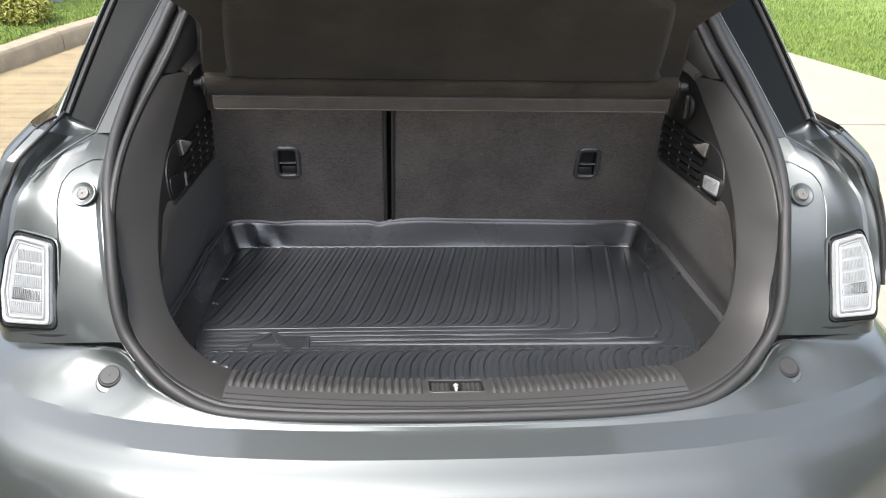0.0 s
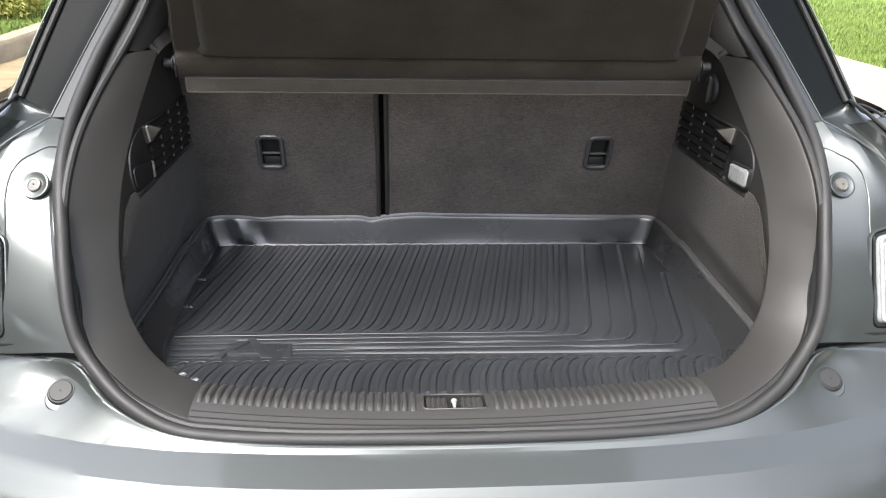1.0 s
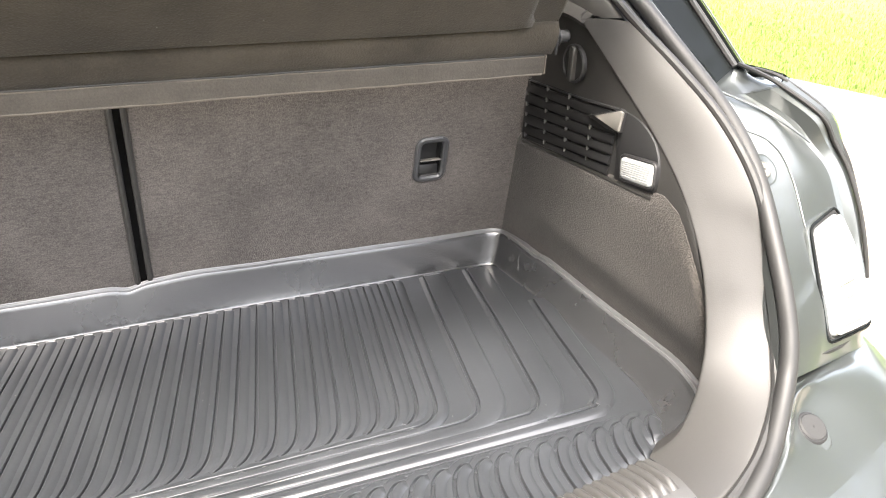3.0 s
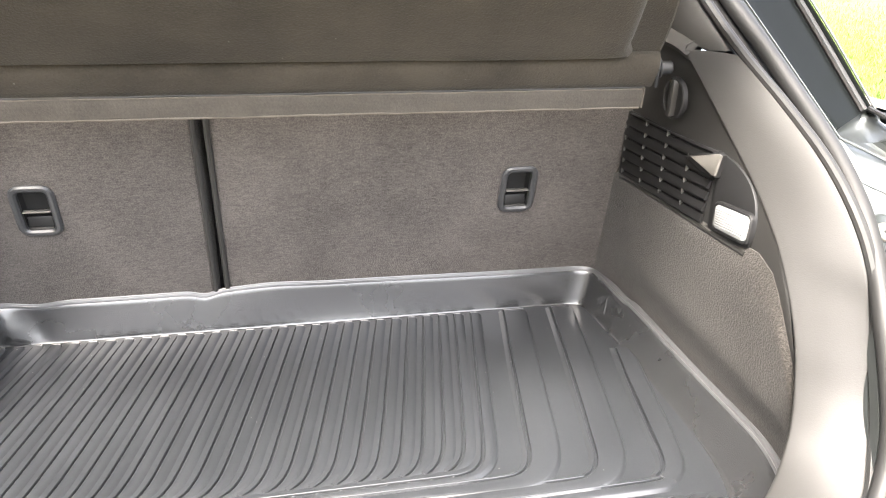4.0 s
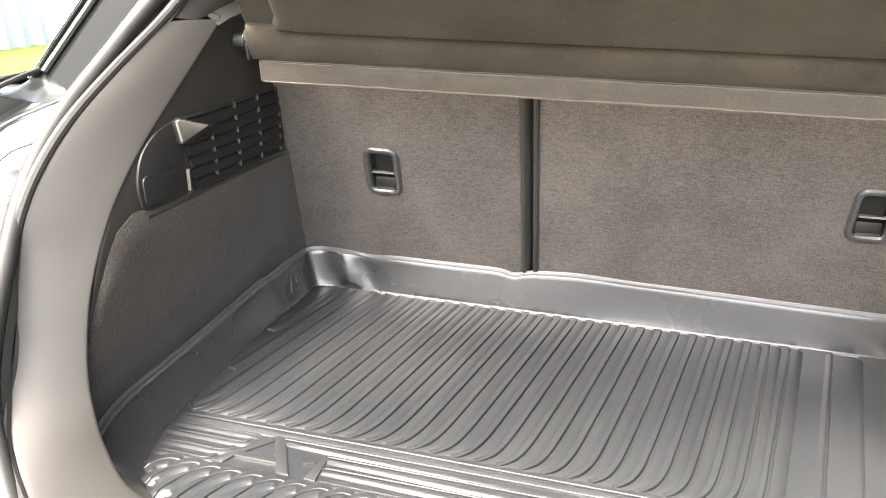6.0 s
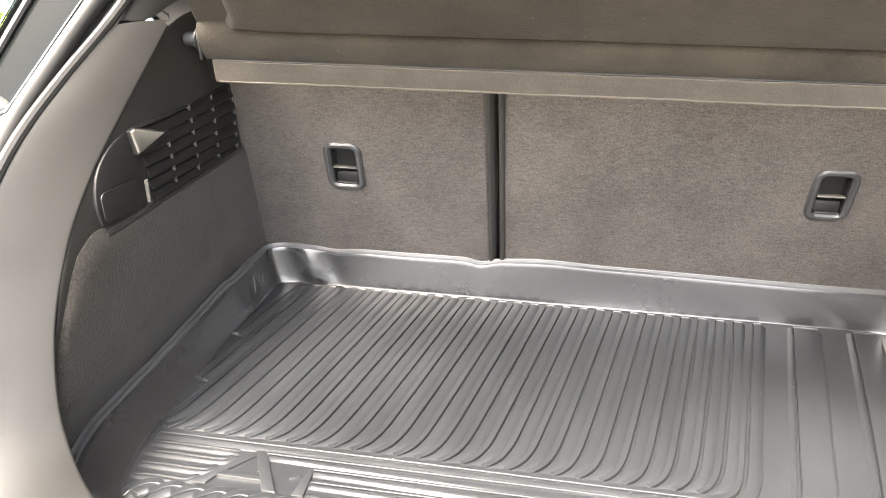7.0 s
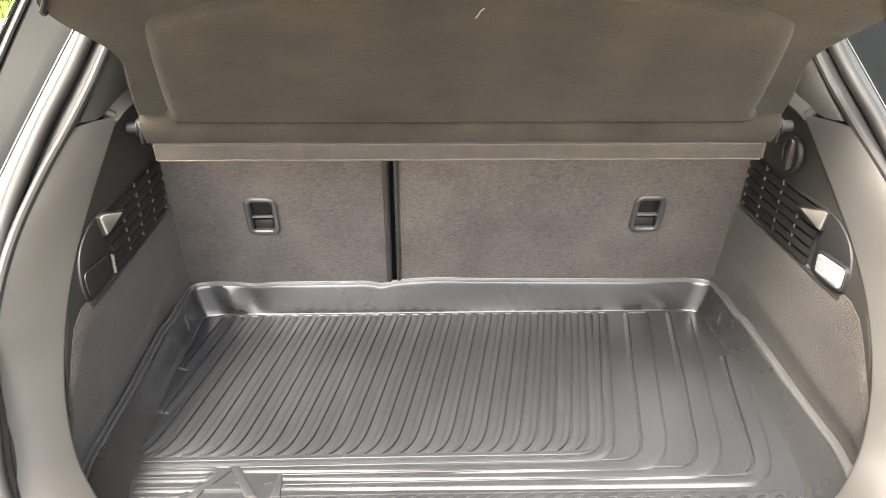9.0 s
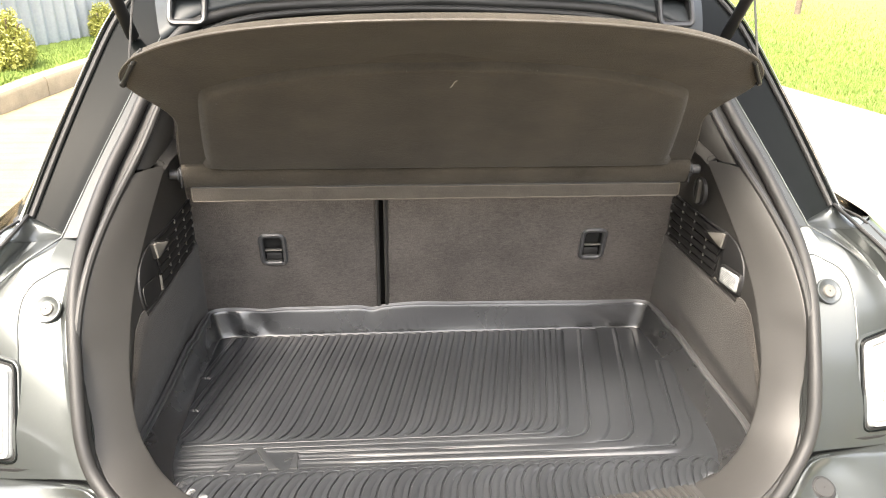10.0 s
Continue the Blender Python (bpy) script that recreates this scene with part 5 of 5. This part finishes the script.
verge = part("verge", grid([[V(kerb_x(q) - .14, q, .13), V(kerb_x(q) - 1.5, q, .17), V(kerb_x(q) - 6, q, .25), V(kerb_x(q) - 30, q, .3)] for q in (-9, -4, 0, 4, 7.4)]), GRASS_SOIL, smooth=40)
tagged(verge, "green turf verge behind the kerb", "grass verge", kind="structure")


def blades(name, spots, label):
    verts, faces = [], []
    for x, y, z, h in spots:
        a, b = random.uniform(0, 6.28), random.uniform(-.5, .5)
        w = random.uniform(.0018, .0040)
        dx, dy = math.cos(a) * w, math.sin(a) * w
        lx, ly = math.cos(a + 1.57 + b) * h * random.uniform(.1, .7), math.sin(a + 1.57 + b) * h * random.uniform(.1, .7)
        k = len(verts)
        verts += [(x - dx, y - dy, z), (x + dx, y + dy, z), (x + lx * .4 + dx * .7, y + ly * .4 + dy * .7, z + h * .6), (x + lx * .4 - dx * .7, y + ly * .4 - dy * .7, z + h * .6), (x + lx, y + ly, z + h)]
        faces += [(k, k + 1, k + 2, k + 3), (k + 3, k + 2, k + 4)]
    me = bpy.data.meshes.new(name)
    me.from_pydata(verts, [], faces)
    me.materials.append(BLADE)
    return tagged(new(name, me), label, "grass", kind="stuff")


spots = []
for _ in range(40000):
    y = random.uniform(2.5, 9)
    x = kerb_x(min(y, 7.4)) - .12 - abs(random.gauss(0, 1.3))
    spots.append((x, y, .125, random.uniform(.020, .050)))
blades("grass_left_verge", spots, "bright green short grass behind the kerb")
spots = []
for _ in range(80000):
    y = random.uniform(1.5, 12)
    x = path_x(y) + .02 + abs(random.gauss(0, 2.0))
    spots.append((x, y, -.01, random.uniform(.018, .048)))
blades("grass_lawn", spots, "sunlit green lawn grass beside the concrete")


def shrub(place, size, count, label, leaf=None):
    ob = thing("shrub", label, "shrub", place)
    stems = []
    for k in range(14):
        a, r = random.uniform(0, 6.28), random.uniform(.1, .5) * size
        stems.append(sweep(curve([V(0, 0, -.02), V(math.cos(a) * r * .4, math.sin(a) * r * .4, size * .5), V(math.cos(a) * r, math.sin(a) * r, size * random.uniform(.7, 1.1))], 3), circle(.006, 5)))
    part("stems", joined(*stems), BARK, ob)
    verts, faces = [], []
    for _ in range(count):
        a, r, h = random.uniform(0, 6.28), size * .55 * random.random() ** .5, random.random()
        r *= .6 + .5 * math.sin(math.pi * min(1, h + .15))
        p = V(math.cos(a) * r, math.sin(a) * r, size * (.05 + h * 1.0) + random.gauss(0, .04))
        d = V(random.gauss(0, 1), random.gauss(0, 1), random.gauss(.5, 1)).normalized() * random.uniform(.012, .026)
        q = d.orthogonal().normalized() * .006
        k = len(verts)
        verts += [p - d, p + q, p + d, p - q]
        faces.append((k, k + 1, k + 2, k + 3))
    part("leaves", (verts, faces), leaf or SHRUB, ob, smooth=0)
    return ob


shrub((-3.13, 4.95, .14), .37, 5000, "yellow-green leafy shrub on the verge", YELLOW_LEAF)
shrub((-2.80, 6.30, .14), .24, 2500, "small yellow-green shrub beside the sheet fence", YELLOW_LEAF)
for i in range(7):
    x0 = -4.5 + 1.0 * i
    rows = []
    for k in range(41):
        u = x0 + 1.0 * k / 40
        d = .020 * math.cos(2 * math.pi * u / .125)
        px, py = -3.25 + .47 * u + .88 * d, 5.75 + .88 * u - .47 * d
        rows.append([V(px, py, .10), V(px, py, 1.75)])
    fn = part("fence_sheet", thick(rows, (0, .002, 0)), FENCE, smooth=60)
    tagged(fn, "pale blue corrugated metal fence sheet", "fence", group="fence sheets")
post = part("post", rod((5.55, 8.9, -.1), (5.52, 8.9, 1.9), .045, 12), BARK)
tagged(post, "thin pale tree stake on the lawn", "post")


def tree(place, height, spread, count, label):
    """A tapered trunk with limbs and a crown of many small leaf clumps."""
    ob = thing("tree", label, "tree", place)
    rows = []
    for k in range(8):
        q = k / 7
        r = .16 * (1 - .75 * q)
        c = V(.12 * math.sin(3 * q), .1 * math.sin(2 * q + 1) - .08, height * .6 * q - .05)
        rows.append([c + V(r * math.cos(a * math.pi / 5), r * math.sin(a * math.pi / 5), 0) for a in range(10)])
    trunk = part("trunk", grid(rows, closed=True), BARK, ob)
    for k in range(9):
        a, h = k * 2.4, height * random.uniform(.28, .55)
        d = V(math.cos(a), math.sin(a), .9) * spread * random.uniform(.5, .8)
        line = curve([V(.05, 0, h), V(.05, 0, h) + d * .5 + V(0, 0, .1), V(.05, 0, h) + d], 3)
        part("limb", sweep(line, circle(.05, 6)), BARK, trunk)
    verts, faces = [], []
    lumps = [(V(random.gauss(0, .45) * spread, random.gauss(0, .45) * spread, height * random.uniform(.42, .95)), random.uniform(.25, .5) * spread) for _ in range(26)]
    for _ in range(count):
        c, r = random.choice(lumps)
        p = c + V(random.gauss(0, .5), random.gauss(0, .5), random.gauss(0, .42)) * r
        d = V(random.gauss(0, 1), random.gauss(0, 1), random.gauss(0, .7)).normalized() * random.uniform(.08, .16)
        q = d.orthogonal().normalized() * .06
        k = len(verts)
        verts += [p - d, p + q, p + d, p - q]
        faces.append((k, k + 1, k + 2, k + 3))
    part("crown", (verts, faces), SHRUB, ob, smooth=0)


tree((-6.5, -7.5, 0), 6.5, 2.4, 7000, "leafy green tree standing beside the drive")
# The next three stand out of view, added to darken the paint's reflections.
tree((-6.6, -3.0, 0), 7.2, 2.5, 9000, "tall leafy green tree, unseen, added to darken reflections")
tree((7.4, -3.4, 0), 6.8, 2.5, 9000, "leafy green tree, unseen, added to darken reflections")
tree((9.2, -0.9, 0), 7.6, 3.0, 9000, "broad leafy green tree, unseen, added to darken reflections")

# dense unseen planting behind the viewer's back and to the sides, added to shape reflections and light
verts, faces = [], []
for _ in range(38000):
    turn = random.uniform(-88, 88)
    r = 12.5 + random.gauss(0, .6)
    p = V(r * math.sin(radians(turn)), -r * math.cos(radians(turn)) - .5, 0)
    top = 1.3 + 2.8 * clamp((abs(turn) - (42 if turn > 0 else 6)) / 24) + .7 * math.sin(turn * .31) + .4 * math.sin(turn * .9)
    p.z = random.random() ** .8 * top
    d = V(random.gauss(0, 1), random.gauss(0, 1), random.gauss(0, .7)).normalized() * random.uniform(.10, .20)
    q = d.orthogonal().normalized() * .08
    k = len(verts)
    verts += [p - d, p + q, p + d, p - q]
    faces.append((k, k + 1, k + 2, k + 3))
hedge = part("hedge", (verts, faces), SHRUB, smooth=0)
tagged(hedge, "dense dark green planting, unseen, added to shape reflections", "hedge", kind="stuff")
